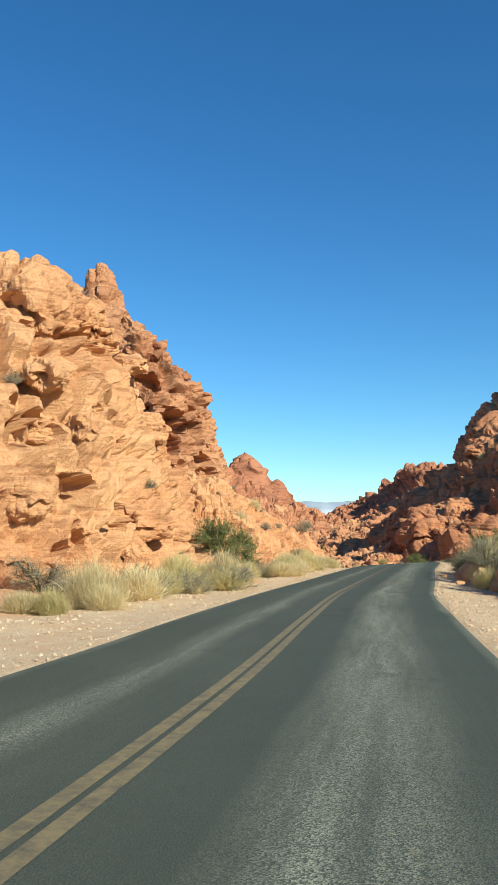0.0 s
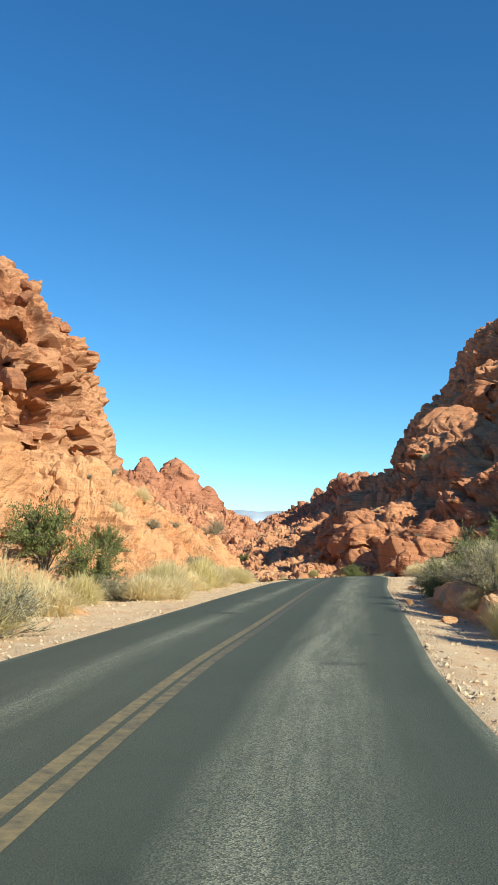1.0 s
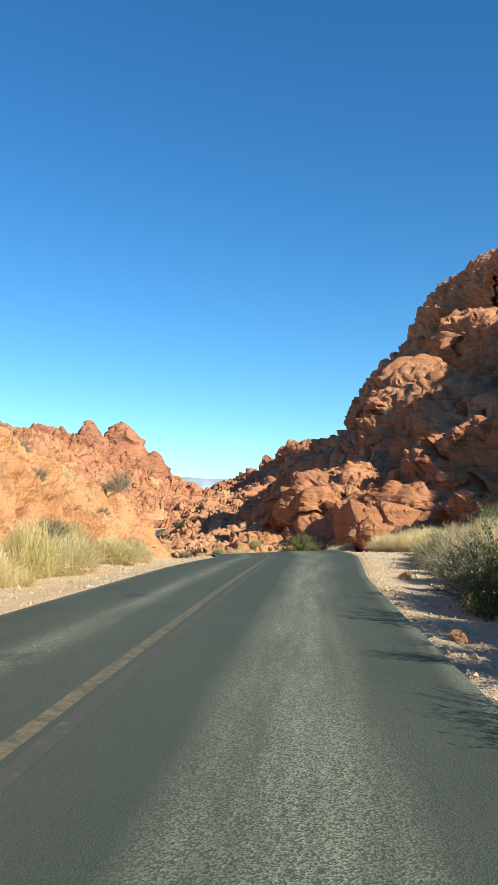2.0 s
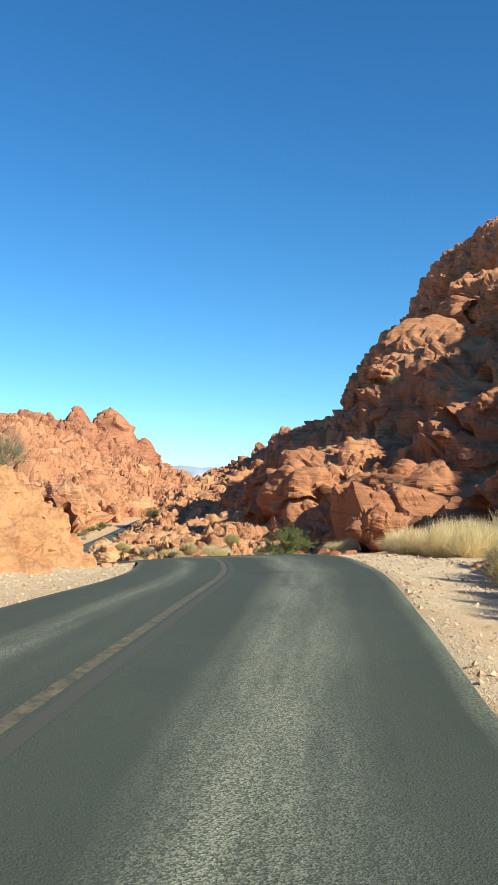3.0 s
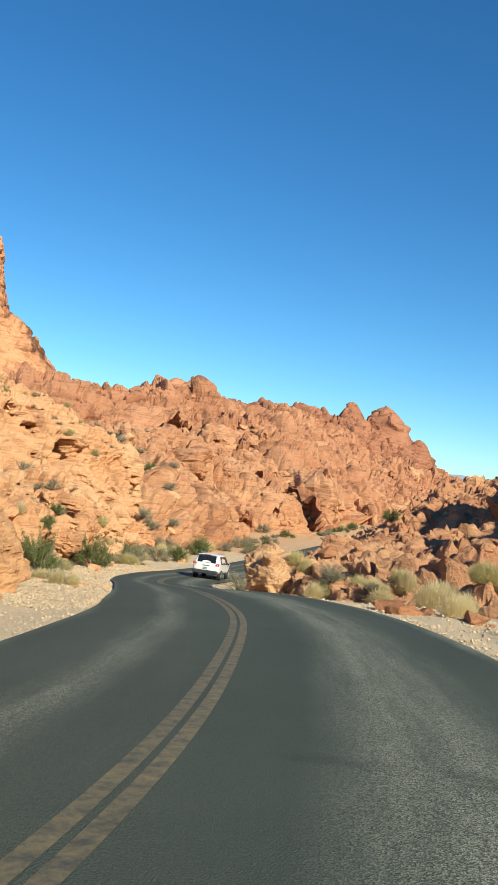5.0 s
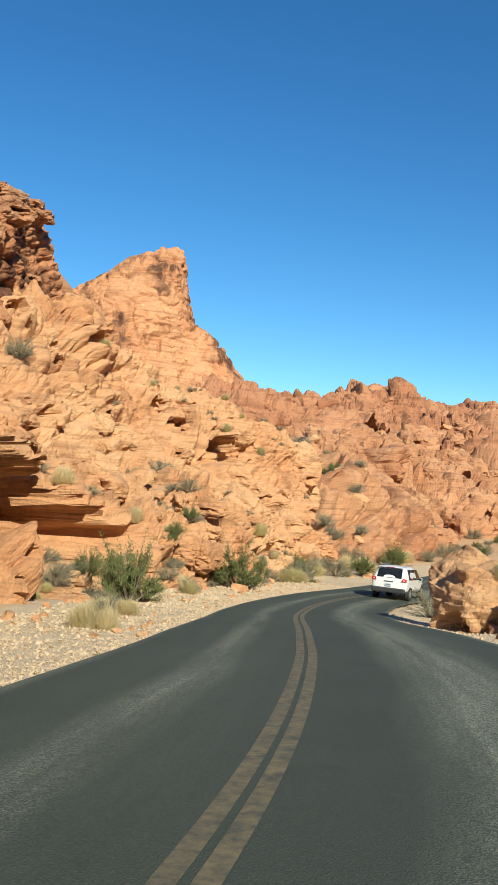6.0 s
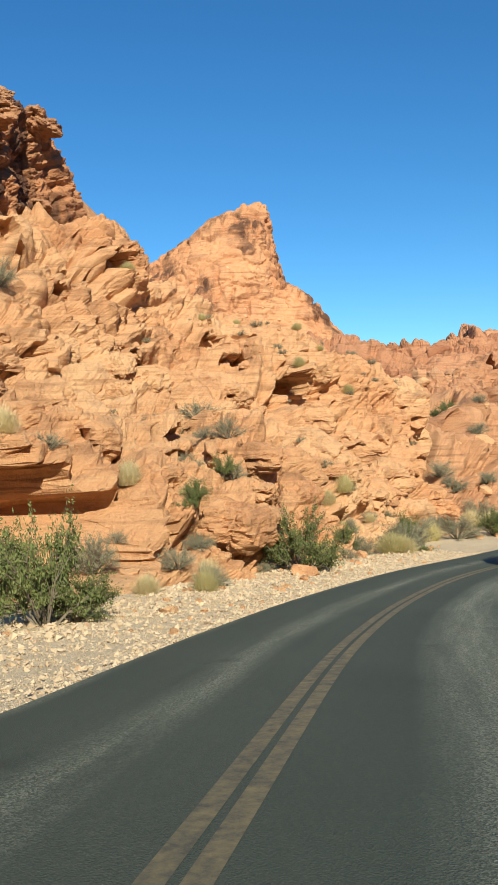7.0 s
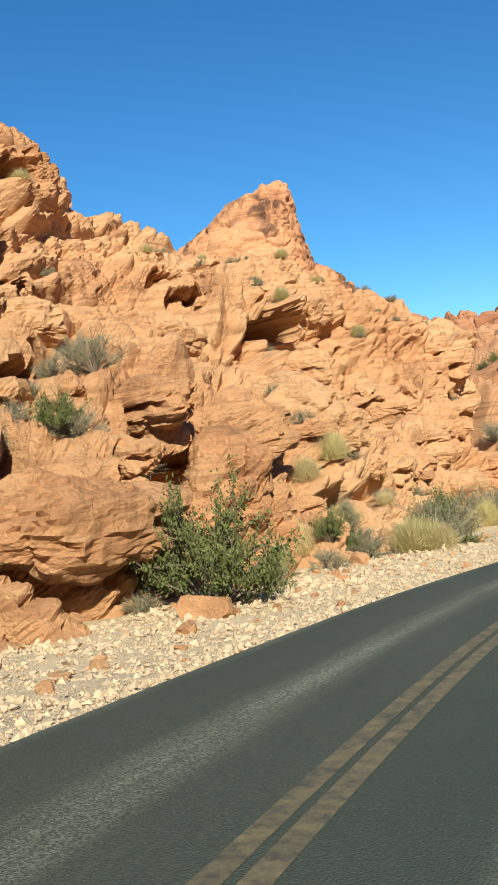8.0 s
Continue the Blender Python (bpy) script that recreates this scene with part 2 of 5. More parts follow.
def outcrop(name, stations, step, mat, sizes, amps, seed, label, pocket=(), bed=0.0, bulge=0.5, caves=(), knobs=(), flat=1.4, dip=12, ends=(1, 1), terrace=0.0, smoothed=0.6, gully=0.0, billow=0.3, crevice=0.0, lumps=(0.45, 0.17), parent=None):
    """A rock formation: a lofted body broken into blocks of several sizes, with beds, bulges, weathered pockets, caves and knobs."""
    st = np.asarray(stations, float)
    ulen = np.mean([np.linalg.norm(np.diff(st[:, j], axis=0), axis=1).sum() for j in range(st.shape[1])])
    vlen = np.mean(np.linalg.norm(np.diff(st, axis=1), axis=2).sum(1))
    nu, nv = max(8, int(ulen / step)), max(8, int(vlen / step))
    g = loft(st, nu, nv)
    n = normals(g)
    turn = n[:, :, 2].mean() < 0
    if turn:
        n = -n
    p = g.reshape(-1, 3)
    n = n.reshape(-1, 3)
    t = tilted(p, dip)
    h = bulge * sizes[0] * 0.5 * fbm(p / (sizes[0] * 1.6), 3, seed)
    for k, (s, a) in enumerate(zip(sizes, amps)):
        lift, crack = blocks(t + 31.7 * k, s, seed + 11 * k, flat, step)
        fade = smooth(-0.5, 0.3, vnoise(p / (s * 4.0), seed + 40 + k)) * 0.85 + 0.15
        if k:
            fade = fade * (1 - smoothed * smooth(-0.1, 0.25, fbm(p / (sizes[0] * 1.5), 2, seed + 55)))
        h += a * (fade * lift - (0.25 + 0.55 * fade) * s * crack)
    for thick, depth in ((bed, 0.3), (bed * 2.7, 0.22)) if bed else ():
        z = t[:, 2] / thick + 1.1 * fbm(p / (thick * 6), 3, seed + 70)
        saw = z - np.floor(z)
        h += thick * depth * (smooth(0.0, 0.75, saw) * (1 - smooth(0.85, 1.0, saw)) - 0.4) * (0.25 + 0.75 * smooth(-0.3, 0.4, vnoise(p / (thick * 9), seed + 71)))
    for k, s in enumerate(sizes[0] * v for v in lumps):
        q = t * np.array([1, 1, 1.5]) / s
        lump = np.abs(vnoise(q + 0.3 * fbm(q * 0.7, 2, seed + 33)[:, None], seed + 134 + k))
        h += billow * s * (np.minimum(lump * 2.2, 1.0) ** 0.7 - 0.7) * (0.35 + 0.65 * smooth(-0.35, 0.3, vnoise(p / (s * 3.5), seed + 146 + k)))
    if crevice:
        _, crack = blocks(t * np.array([1, 1, 0.6]) + 5.5, sizes[0] * 0.55, seed + 66, 1.0)
        h -= crevice * crack * smooth(-0.25, 0.25, vnoise(p / (sizes[0] * 1.2), seed + 67))
    if gully:
        uu, vv = np.repeat(np.linspace(0, ulen, nu), nv), np.tile(np.linspace(0, vlen, nv), nu)
        lines = np.stack([uu / 5.0, vv / 22.0, 0 * uu], 1)
        lines[:, 0] += 0.35 * fbm(p / 4.0, 3, seed + 77)
        h -= gully * smooth(0.8, 0.98, 1 - np.abs(vnoise(lines, seed + 78))) * smooth(-0.4, 0.3, vnoise(p / 9.0, seed + 79))
    dug = np.zeros(len(p))
    for size, depth, share in pocket:
        dent = depth * size * pockets(t, size, seed + 90 + int(size * 10), share)
        dug += dent
    face = p + n * h[:, None]
    level = n * np.array([1, 1, 0.12])
    level /= np.linalg.norm(level, axis=1, keepdims=True) + 1e-6
    for x, y, z, r, depth in caves:
        close = np.nonzero(np.linalg.norm(face - np.array([x, y, z]), axis=1) < 2.2 * r + 1.5)[0]
        if not len(close):
            continue
        q = face[close]
        away = (q - np.array([x, y, z])) / r + 0.35 * np.stack([vnoise(q / r * 1.6, seed + 81), vnoise(q / r * 1.6, seed + 82), vnoise(q / r * 1.6, seed + 83)], 1)
        inward = n[close].mean(0) * np.array([1, 1, 0])
        inward /= np.linalg.norm(inward) + 1e-6
        away -= np.einsum("ij,j->i", away, inward)[:, None] * inward
        hollow = 1 - smooth(0.82, 1.0, np.linalg.norm(away * np.array([0.72, 0.72, 1.25]), axis=1))
        level[close] = np.where((hollow > 0)[:, None], inward, level[close])
        dug[close] = np.maximum(dug[close], depth * hollow)
        brow = np.linalg.norm((away - np.array([0, 0, 1.0])) * np.array([0.6, 0.6, 1.6]), axis=1)
        h[close] += 0.09 * depth * (1 - smooth(0.3, 0.95, brow))
    for x, y, z, r, height in knobs:
        h += height * (1 - smooth(0.2, 1.0, np.linalg.norm((p - np.array([x, y, z])) / r, axis=1)))
    h += 0.35 * step * fbm(p / (5 * step), 2, seed + 60)
    u = np.repeat(np.linspace(0, 1, nu), nv)
    hem = (smooth(0, 0.05, u) if ends[0] else 1.0) * (smooth(0, 0.05, 1 - u) if ends[1] else 1.0)
    p = p + n * (h * (0.2 + 0.8 * hem))[:, None]
    p = p - level * dug[:, None]
    if terrace:
        w = p[:, 2] + 0.12 * p[:, 0] + 2.0 * fbm(p / 14, 2, seed + 75)
        k = np.floor(w / terrace)
        fr = w / terrace - k
        p[:, 2] += terrace * (0.75 * (smooth(0.15, 0.75, fr) - fr)) * (smooth(0, 6, p[:, 2] - p[:, 2].min()))
    g = p.reshape(nu, nv, 3)
    # the back runs down to the ground, and so do the free ends
    base = g[:, 0, 2] - 2.5
    way = g[:, -1, :2] - g[:, -5, :2]
    way /= np.linalg.norm(way, axis=1, keepdims=True) + 1e-6
    fall = np.maximum(g[:, -1, 2] - base, 0.5)
    rows = []
    for f in np.linspace(0, 1, 13)[1:]:
        r = g[:, -1].copy()
        r[:, :2] += way * (0.55 * f * fall)[:, None]
        r[:, 2] -= fall * f ** 0.85
        rows.append(r + (0.09 * fall * (1 - f))[:, None] * np.stack([fbm(r / 6, 3, seed + 51), fbm(r / 6, 3, seed + 52), fbm(r / 6, 3, seed + 53)], 1))
    g = np.concatenate([g, np.stack(rows, 1)], 1)
    for end in (0, 1):
        if not ends[end]:
            continue
        edge, inner = (g[0], g[4]) if end == 0 else (g[-1], g[-5])
        out = (edge - inner)[:, :2].mean(0)
        out /= np.linalg.norm(out) + 1e-6
        low = edge[0, 2] - 2.5
        fall = np.maximum(edge[:, 2] - low, 0.3)
        rows = []
        for f in np.linspace(0, 1, 13)[1:]:
            r = edge.copy()
            r[:, :2] += out * (0.4 * f * fall)[:, None]
            r[:, 2] -= fall * f
            rows.append(r + (0.09 * fall * (1 - f))[:, None] * np.stack([fbm(r / 5, 3, seed + 54), fbm(r / 5, 3, seed + 55), 0 * fall], 1))
        g = np.concatenate([np.stack(rows[::-1], 0), g], 0) if end == 0 else np.concatenate([g, np.stack(rows, 0)], 0)
    nu, nv = g.shape[:2]
    ob = link_mesh(name, g.reshape(-1, 3), grid_faces(nu, nv)[:, ::-1] if turn else grid_faces(nu, nv), mat, parent)
    return tagged(ob, label, "rock formation", "rock formations")


# ---- the road's line ----
# x, y, z of the centre line
CENTRE = [(-9.38, -40, 1.4), (-5.58, -20, 0.9), (-1.83, 0, 0.0), (-0.1, 9.6, -0.43), (1.24, 18, -0.75), (2.99, 28, -1.1), (4.32, 34, -1.28), (8.42, 53, -1.87), (10.22, 61, -2.12), (11.92, 69.5, -2.47), (12.5, 76, -2.8),
          (12.65, 84, -3.5), (12.05, 90, -4.1), (10.9, 97, -4.8), (8.75, 104.3, -5.65), (7.1, 108.8, -6.25), (3.5, 118.5, -7.7), (1.6, 125.3, -8.6), (0.25, 133, -9.45),
          (0.0, 142, -10.25), (0.2, 156, -11.2), (1.0, 175, -12.1), (3.5, 205, -12.9), (8, 250, -13.4), (13, 300, -13.6), (17, 345, -14.2), (25, 400, -15.2), (60, 500, -17)]
LINE = spline(CENTRE, 1400)
LINE_S = np.concatenate([[0], np.cumsum(np.linalg.norm(np.diff(LINE, axis=0), axis=1))])
SIDE = np.gradient(LINE[:, :2], axis=0)
SIDE = np.stack([SIDE[:, 1], -SIDE[:, 0]], 1) / np.linalg.norm(SIDE, axis=1, keepdims=True)
LEFT_EDGE, RIGHT_EDGE = -2.5, 3.1
# the asphalt widens in the bend, which is banked to the inside: places along the line
EDGE_S = (0, 60, 70, 98, 108, 116, 126, 135, 144, 150, 157, 167, 180, 900)
LEFT_AT = np.interp(LINE_S, EDGE_S, (-2.65, -2.6, -2.45, -2.35, -2.3, -2.5, -2.85, -3.05, -3.05, -2.75, -2.45, -2.4, -2.4, -2.4))
RIGHT_AT = np.interp(LINE_S, EDGE_S, (3.1, 3.05, 2.95, 3.0, 3.3, 3.6, 3.75, 3.8, 3.7, 3.5, 3.2, 2.9, 2.8, 2.8))
BANK_AT = np.interp(LINE_S, EDGE_S, (0, 0, 0, 0, 0.04, 0.06, 0.07, 0.07, 0.06, 0.05, 0.03, 0, 0, 0))


def beside(x, y):
    """Signed distance to the right of the centre line, its height there, and the place along it."""
    x, y = np.atleast_1d(x).astype(float), np.atleast_1d(y).astype(float)
    d, z, s = np.empty(len(x)), np.empty(len(x)), np.empty(len(x))
    for a in range(0, len(x), 4000):
        dx, dy = x[a:a + 4000, None] - LINE[None, :, 0], y[a:a + 4000, None] - LINE[None, :, 1]
        k = np.argmin(dx * dx + dy * dy, axis=1)
        r = np.arange(len(k))
        near = np.hypot(dx[r, k], dy[r, k])
        side = dx[r, k] * SIDE[k, 0] + dy[r, k] * SIDE[k, 1]
        near = np.where(side < 0, -near, near)
        tilt = BANK_AT[k] * np.clip(near, LEFT_AT[k] - 1, RIGHT_AT[k] + 1)
        d[a:a + 4000], z[a:a + 4000], s[a:a + 4000] = near, LINE[k, 2] + tilt, LINE_S[k]
    return d, z, s


def ground_height(x, y):
    d, z, s = beside(x, y)
    out = np.where(d > 0, d - np.interp(s, LINE_S, RIGHT_AT), np.interp(s, LINE_S, LEFT_AT) - d)
    p = np.stack([np.asarray(x, float).ravel(), np.asarray(y, float).ravel(), np.zeros(len(d))], 1)
    rough = 0.10 * fbm(p / 2.5, 4, 3) * smooth(0.3, 3, out) + 0.5 * fbm(p / 18, 3, 5) * smooth(3, 14, out)
    right = smooth(2.5, 14, out) * (1.6 - 1.1 * smooth(58, 76, np.asarray(y, float).ravel())) * (d > 0)
    base = z - 0.05 - 0.12 * smooth(0, 1.2, out) + rough + right
    far = smooth(60, 300, out)
    return base - 6 * far * smooth(200, 900, np.asarray(y, float)), out


def stretched(near, far, step, growth):
    v, s = [0.0], step
    while v[-1] < far:
        if v[-1] > near:
            s *= growth
        v.append(v[-1] + s)
    return np.array(v)


gx = np.concatenate([-stretched(26, 4600, 0.4, 1.12)[:0:-1], stretched(26, 4600, 0.4, 1.12)]) + 6
gy = np.concatenate([-stretched(20, 1500, 0.5, 1.15)[:0:-1], stretched(175, 4700, 0.5, 1.05)])
X, Y = np.meshgrid(gx, gy, indexing="ij")
Z, OUT = ground_height(X.ravel(), Y.ravel())
under = OUT < 0.0
Z = np.where(under, Z - 0.12, Z)
ground = link_mesh("ground", np.stack([X.ravel(), Y.ravel(), Z], 1), grid_faces(len(gx), len(gy)), EARTH, shade=True)
share = ground.data.attributes.new("gravel", "FLOAT", "POINT")
share.data.foreach_set("value", ((1 - smooth(3.4, 7.5, OUT)) * (0.55 + 0.45 * smooth(60, 95, Y.ravel()) - 0.6 * smooth(160, 190, Y.ravel()))).astype(np.float32))
tagged(ground, "red desert sand with pale gravel along the road", "ground", kind="structure")


def strip(name, a, b, lift, mat, n_across, parent=None, first=0.0, last=1e9):
    keep = (LINE_S >= first) & (LINE_S <= last)
    c, s = LINE[keep], SIDE[keep]
    off = np.linspace(a, b, n_across)
    wide = np.where(off[None] < 0, LEFT_AT[keep][:, None] / LEFT_EDGE, RIGHT_AT[keep][:, None] / RIGHT_EDGE)
    at_ = off[None] * np.where(np.abs(off[None]) > 1, wide, 1 + (wide - 1) * smooth(0.4, 1, np.abs(off[None])))
    g = np.empty((len(c), n_across, 3))
    g[:, :, 0] = c[:, 0, None] + at_ * s[:, 0, None]
    g[:, :, 1] = c[:, 1, None] + at_ * s[:, 1, None]
    g[:, :, 2] = c[:, 2, None] + BANK_AT[keep][:, None] * at_ + lift
    ob = link_mesh(name, g.reshape(-1, 3), grid_faces(len(c), n_across)[:, ::-1], mat, parent, True)
    uv = ob.data.attributes.new("across", "FLOAT", "POINT")
    uv.data.foreach_set("value", np.tile(off, len(c)).astype(np.float32))
    run = ob.data.attributes.new("along", "FLOAT", "POINT")
    run.data.foreach_set("value", np.repeat(LINE_S[keep], n_across).astype(np.float32))
    return ob


def asphalt():
    """Old asphalt: polished pale tracks along the lanes, dust at the edges, cracks, coarse chippings."""
    m, n, l, bsdf = material("worn_asphalt")
    pos = n.new("ShaderNodeNewGeometry").outputs["Position"]
    c = mixed(n, l, noise_tex(n, l, pos, 0.35, 6), (0.044, 0.054, 0.042), (0.069, 0.082, 0.063))
    across = n.new("ShaderNodeAttribute")
    across.attribute_name = "across"
    wob = n.new("ShaderNodeMath")
    wob.operation = "MULTIPLY_ADD"
    wob.inputs[1].default_value = 0.35
    l.new(noise_tex(n, l, pos, 0.25, 3), wob.inputs[0])
    l.new(across.outputs["Fac"], wob.inputs[2])
    unit = n.new("ShaderNodeMath")
    unit.operation = "MULTIPLY_ADD"
    unit.inputs[1].default_value, unit.inputs[2].default_value = 1 / 6.0, 0.42
    l.new(wob.outputs[0], unit.inputs[0])
    track = ramp(n, l, unit.outputs[0], [(0.02, (0.7,) * 3), (0.06, (0,) * 3), (0.20, (0.1,) * 3), (0.26, (0.75,) * 3), (0.32, (0.1,) * 3), (0.58, (0,) * 3), (0.67, (0.9,) * 3), (0.74, (0.75,) * 3), (0.83, (0.1,) * 3), (0.93, (0,) * 3), (0.965, (0.9,) * 3)])
    along = n.new("ShaderNodeAttribute")
    along.attribute_name = "along"
    lane = n.new("ShaderNodeCombineXYZ")
    slow = n.new("ShaderNodeMath")
    slow.operation = "MULTIPLY"
    slow.inputs[1].default_value = 0.07
    l.new(along.outputs["Fac"], slow.inputs[0])
    l.new(across.outputs["Fac"], lane.inputs[0])
    l.new(slow.outputs[0], lane.inputs[1])
    grit = node(n, "ShaderNodeTexVoronoi", Scale=85.0)
    l.new(pos, grit.inputs["Vector"])
    bare = node(n, "ShaderNodeSeparateColor")
    l.new(grit.outputs["Color"], bare.inputs[0])
    chips = ramp(n, l, bare.outputs[0], [(0.25, (0.12,) * 3), (0.8, (1,) * 3)])
    patchy = ramp(n, l, noise_tex(n, l, lane.outputs[0], 2.6, 8, 0.7), [(0.36, (0.3,) * 3), (0.6, (1,) * 3)])
    worn = mixed(n, l, 1.0, mixed(n, l, 1.0, track, patchy, "MULTIPLY"), chips, "MULTIPLY")
    c = mixed(n, l, worn, c, (0.32, 0.325, 0.24))
    # dark oily patches
    c = mixed(n, l, ramp(n, l, noise_tex(n, l, pos, 0.55, 4, 0.5), [(0.66, (0, 0, 0)), (0.74, (0.55, 0.55, 0.55))]), c, (0.03, 0.034, 0.028))
    fine = noise_tex(n, l, pos, 60, 4, 0.8)
    c = mixed(n, l, 0.5, c, ramp(n, l, fine, [(0.3, (0.3,) * 3), (0.7, (0.8,) * 3)]), "OVERLAY")
    l.new(c, bsdf.inputs["Base Color"])
    bsdf.inputs["Roughness"].default_value = 0.8
    bsdf.inputs["Specular IOR Level"].default_value = 0.25
    both = n.new("ShaderNodeMath")
    l.new(fine, both.inputs[0])
    l.new(grit.outputs["Distance"], both.inputs[1])
    bumped(n, l, bsdf, both.outputs[0], 0.45, 0.01)
    return m


def paint(name, bare, rest):
    """Road paint: how far it is rubbed off on the way into the bend, and past it."""
    m, n, l, bsdf = material(name)
    pos = n.new("ShaderNodeNewGeometry").outputs["Position"]
    along = n.new("ShaderNodeAttribute")
    along.attribute_name = "along"
    # traffic has rubbed the paint off on the way into the bend
    far = n.new("ShaderNodeMapRange")
    far.inputs["From Min"].default_value, far.inputs["From Max"].default_value = 60, 92
    l.new(along.outputs["Fac"], far.inputs["Value"])
    near = n.new("ShaderNodeMapRange")
    near.inputs["From Min"].default_value, near.inputs["From Max"].default_value, near.inputs["To Min"].default_value, near.inputs["To Max"].default_value = 112, 126, bare, rest
    l.new(along.outputs["Fac"], near.inputs["Value"])
    rubbed = n.new("ShaderNodeMath")
    rubbed.operation = "MULTIPLY"
    l.new(far.outputs[0], rubbed.inputs[0])
    l.new(near.outputs[0], rubbed.inputs[1])
    worn = n.new("ShaderNodeMath")
    worn.operation, worn.use_clamp = "MULTIPLY_ADD", True
    worn.inputs[1].default_value = 0.3
    l.new(rubbed.outputs[0], worn.inputs[0])
    l.new(noise_tex(n, l, pos, 7, 8, 0.78), worn.inputs[2])
    c = mixed(n, l, noise_tex(n, l, pos, 0.6, 4), (0.27, 0.205, 0.092), (0.205, 0.165, 0.085))
    c = mixed(n, l, ramp(n, l, worn.outputs[0], [(0.42, (0.1, 0.1, 0.1)), (0.7, (1, 1, 1))]), c, (0.062, 0.062, 0.048))
    l.new(c, bsdf.inputs["Base Color"])
    bsdf.inputs["Roughness"].default_value = 0.8
    return m


ASPHALT = asphalt()
road = strip("road", LEFT_EDGE, RIGHT_EDGE, 0.0, ASPHALT, 24)
tagged(road, "worn dark grey asphalt road winding through the canyon", "road", kind="structure")
for a, b, mat, look_of in ((-0.185, -0.055, paint("faded_yellow_paint", 0.45, 0.25), "faded yellow painted line"), (0.0, 0.13, paint("rubbed_yellow_paint", 1.3, 0.2), "yellow painted line, almost rubbed off")):
    tagged(strip("center_line", a, b, 0.004, mat, 3, road), look_of)

# ---- rock formations ----
outcrop("left_cliff", [
    [(-20, 20, -1.5), (-22, 24, 5), (-26, 34, 13), (-36, 48, 11)],
    [(-11, 26.5, -1.5), (-12.2, 30, 5), (-14.5, 39, 14.0), (-24, 52, 11)],
    [(-6.5, 30, -1.5), (-8.2, 33, 4), (-10.5, 41, 13.5), (-18, 56, 10)],
    [(-3.2, 33.5, -1.5), (-5.4, 37, 3.5), (-9.2, 44, 10.4), (-15, 60, 9)],
    [(-2, 41, -1.5), (-4.2, 45, 2.5), (-7.0, 52, 7.2), (-13, 64, 7)],
    [(-1.5, 50, -1.5), (-3.2, 54, 1.0), (-5.2, 60, 3.6), (-11, 70, 4)]],
    0.12, ROCK_PALE, (6.0, 2.4, 1.0, 0.4), (0.07, 0.08, 0.08, 0.08), 1, "smooth orange sandstone cliff with weathered hollows beside the road",
    pocket=((2.0, 0.7, 0.16), (0.9, 0.8, 0.16)), bed=0.4, bulge=0.85, gully=1.0, billow=0.3, crevice=1.0, dip=6, lumps=(0.6, 0.28, 0.12, 0.06),
    caves=((-7.1, 35.5, 2.4, 0.9, 1.4), (-4.6, 41.3, 0.2, 0.75, 1.5), (-6.0, 38.3, 0.8, 0.6, 1.1), (-4.0, 43, 0.4, 0.45, 0.9), (-9.3, 41, 9.5, 1.6, 1.6), (-8.0, 34, 4.6, 1.0, 1.3)), knobs=((-7.6, 33, 4.2, 1.0, 0.9),))
outcrop("pillar_cliff", [
    [(-30, 70, 6), (-30, 74, 13), (-26, 84, 18), (-26, 100, 8)],
    [(-18, 66, 6), (-17, 71, 13), (-17, 79, 19.5), (-18, 92, 8)],
    [(-13.4, 66, 6), (-13.0, 72, 13.5), (-13.6, 78, 20.0), (-15, 88, 9)],
    [(-9.6, 66, 5.5), (-9.8, 70, 12), (-10.2, 75, 19.2), (-13, 88, 7)],
    [(-5.6, 68, 5), (-6.2, 71, 10), (-6.4, 75, 15.4), (-10, 88, 6)],
    [(-2.4, 72, 3.5), (-3.6, 74, 8.5), (-4.1, 77, 13.2), (-7, 90, 5)],
    [(-1.4, 77, 2.5), (-2.8, 78.5, 8), (-3.6, 81, 11.8), (-7, 94, 4)],
    [(-2.6, 88, 2), (-4, 88, 4.5), (-5.5, 89, 6.5), (-9, 98, 3)]],
    0.15, ROCK_BROWN, (4.0, 1.8, 0.8), (0.17, 0.26, 0.22), 2, "craggy red sandstone cliff with a pointed pillar", pocket=((1.6, 0.5, 0.25),), bed=0.5,
    caves=((-10.5, 67.5, 10.5, 2.4, 2.4), (-6.0, 69.8, 9.2, 1.4, 2.2), (-7.2, 68.2, 7.4, 1.7, 2.4), (-3.9, 71.6, 6.0, 0.8, 1.4), (-3.6, 71.6, 5.0, 0.7, 1.2), (-4.2, 71.8, 9.0, 0.7, 1.2), (-8.4, 69.5, 12.4, 1.2, 1.6)))
outcrop("road_bank", [
    [(0.4, 46, -2.9), (-1.0, 47, -2.7), (-4, 50, -1.6), (-9, 54, -0.5)],
    [(3.2, 56, -2.4), (1.6, 57.5, -0.7), (-1.8, 61, 2.5), (-9, 66, 4.5)],
    [(6.0, 67, -2.9), (3.6, 68, -0.7), (-1.0, 71, 3.0), (-7, 76, 5)],
    [(8.0, 77, -3.4), (6.4, 78.4, -1.7), (2.6, 80.5, 0.9), (-5, 87, 4.5)],
    [(8.0, 88, -4.5), (6.6, 89, -3.0), (4.0, 91, -1.2), (-6, 96, 2.5)],
    [(5.7, 97, -5.5), (4.9, 98, -3.9), (2.6, 101, -2.6), (-8, 106, 1)],
    [(2.5, 104.5, -6.4), (1.6, 106, -4.8), (-2, 109, -3.4), (-10, 114, 0)]],
    0.12, ROCK_PALE, (3.0, 1.2, 0.5), (0.14, 0.12, 0.1), 3, "low orange rock bank with dry grass on it", bed=0.3, bulge=0.25, gully=0.3, crevice=0.5)
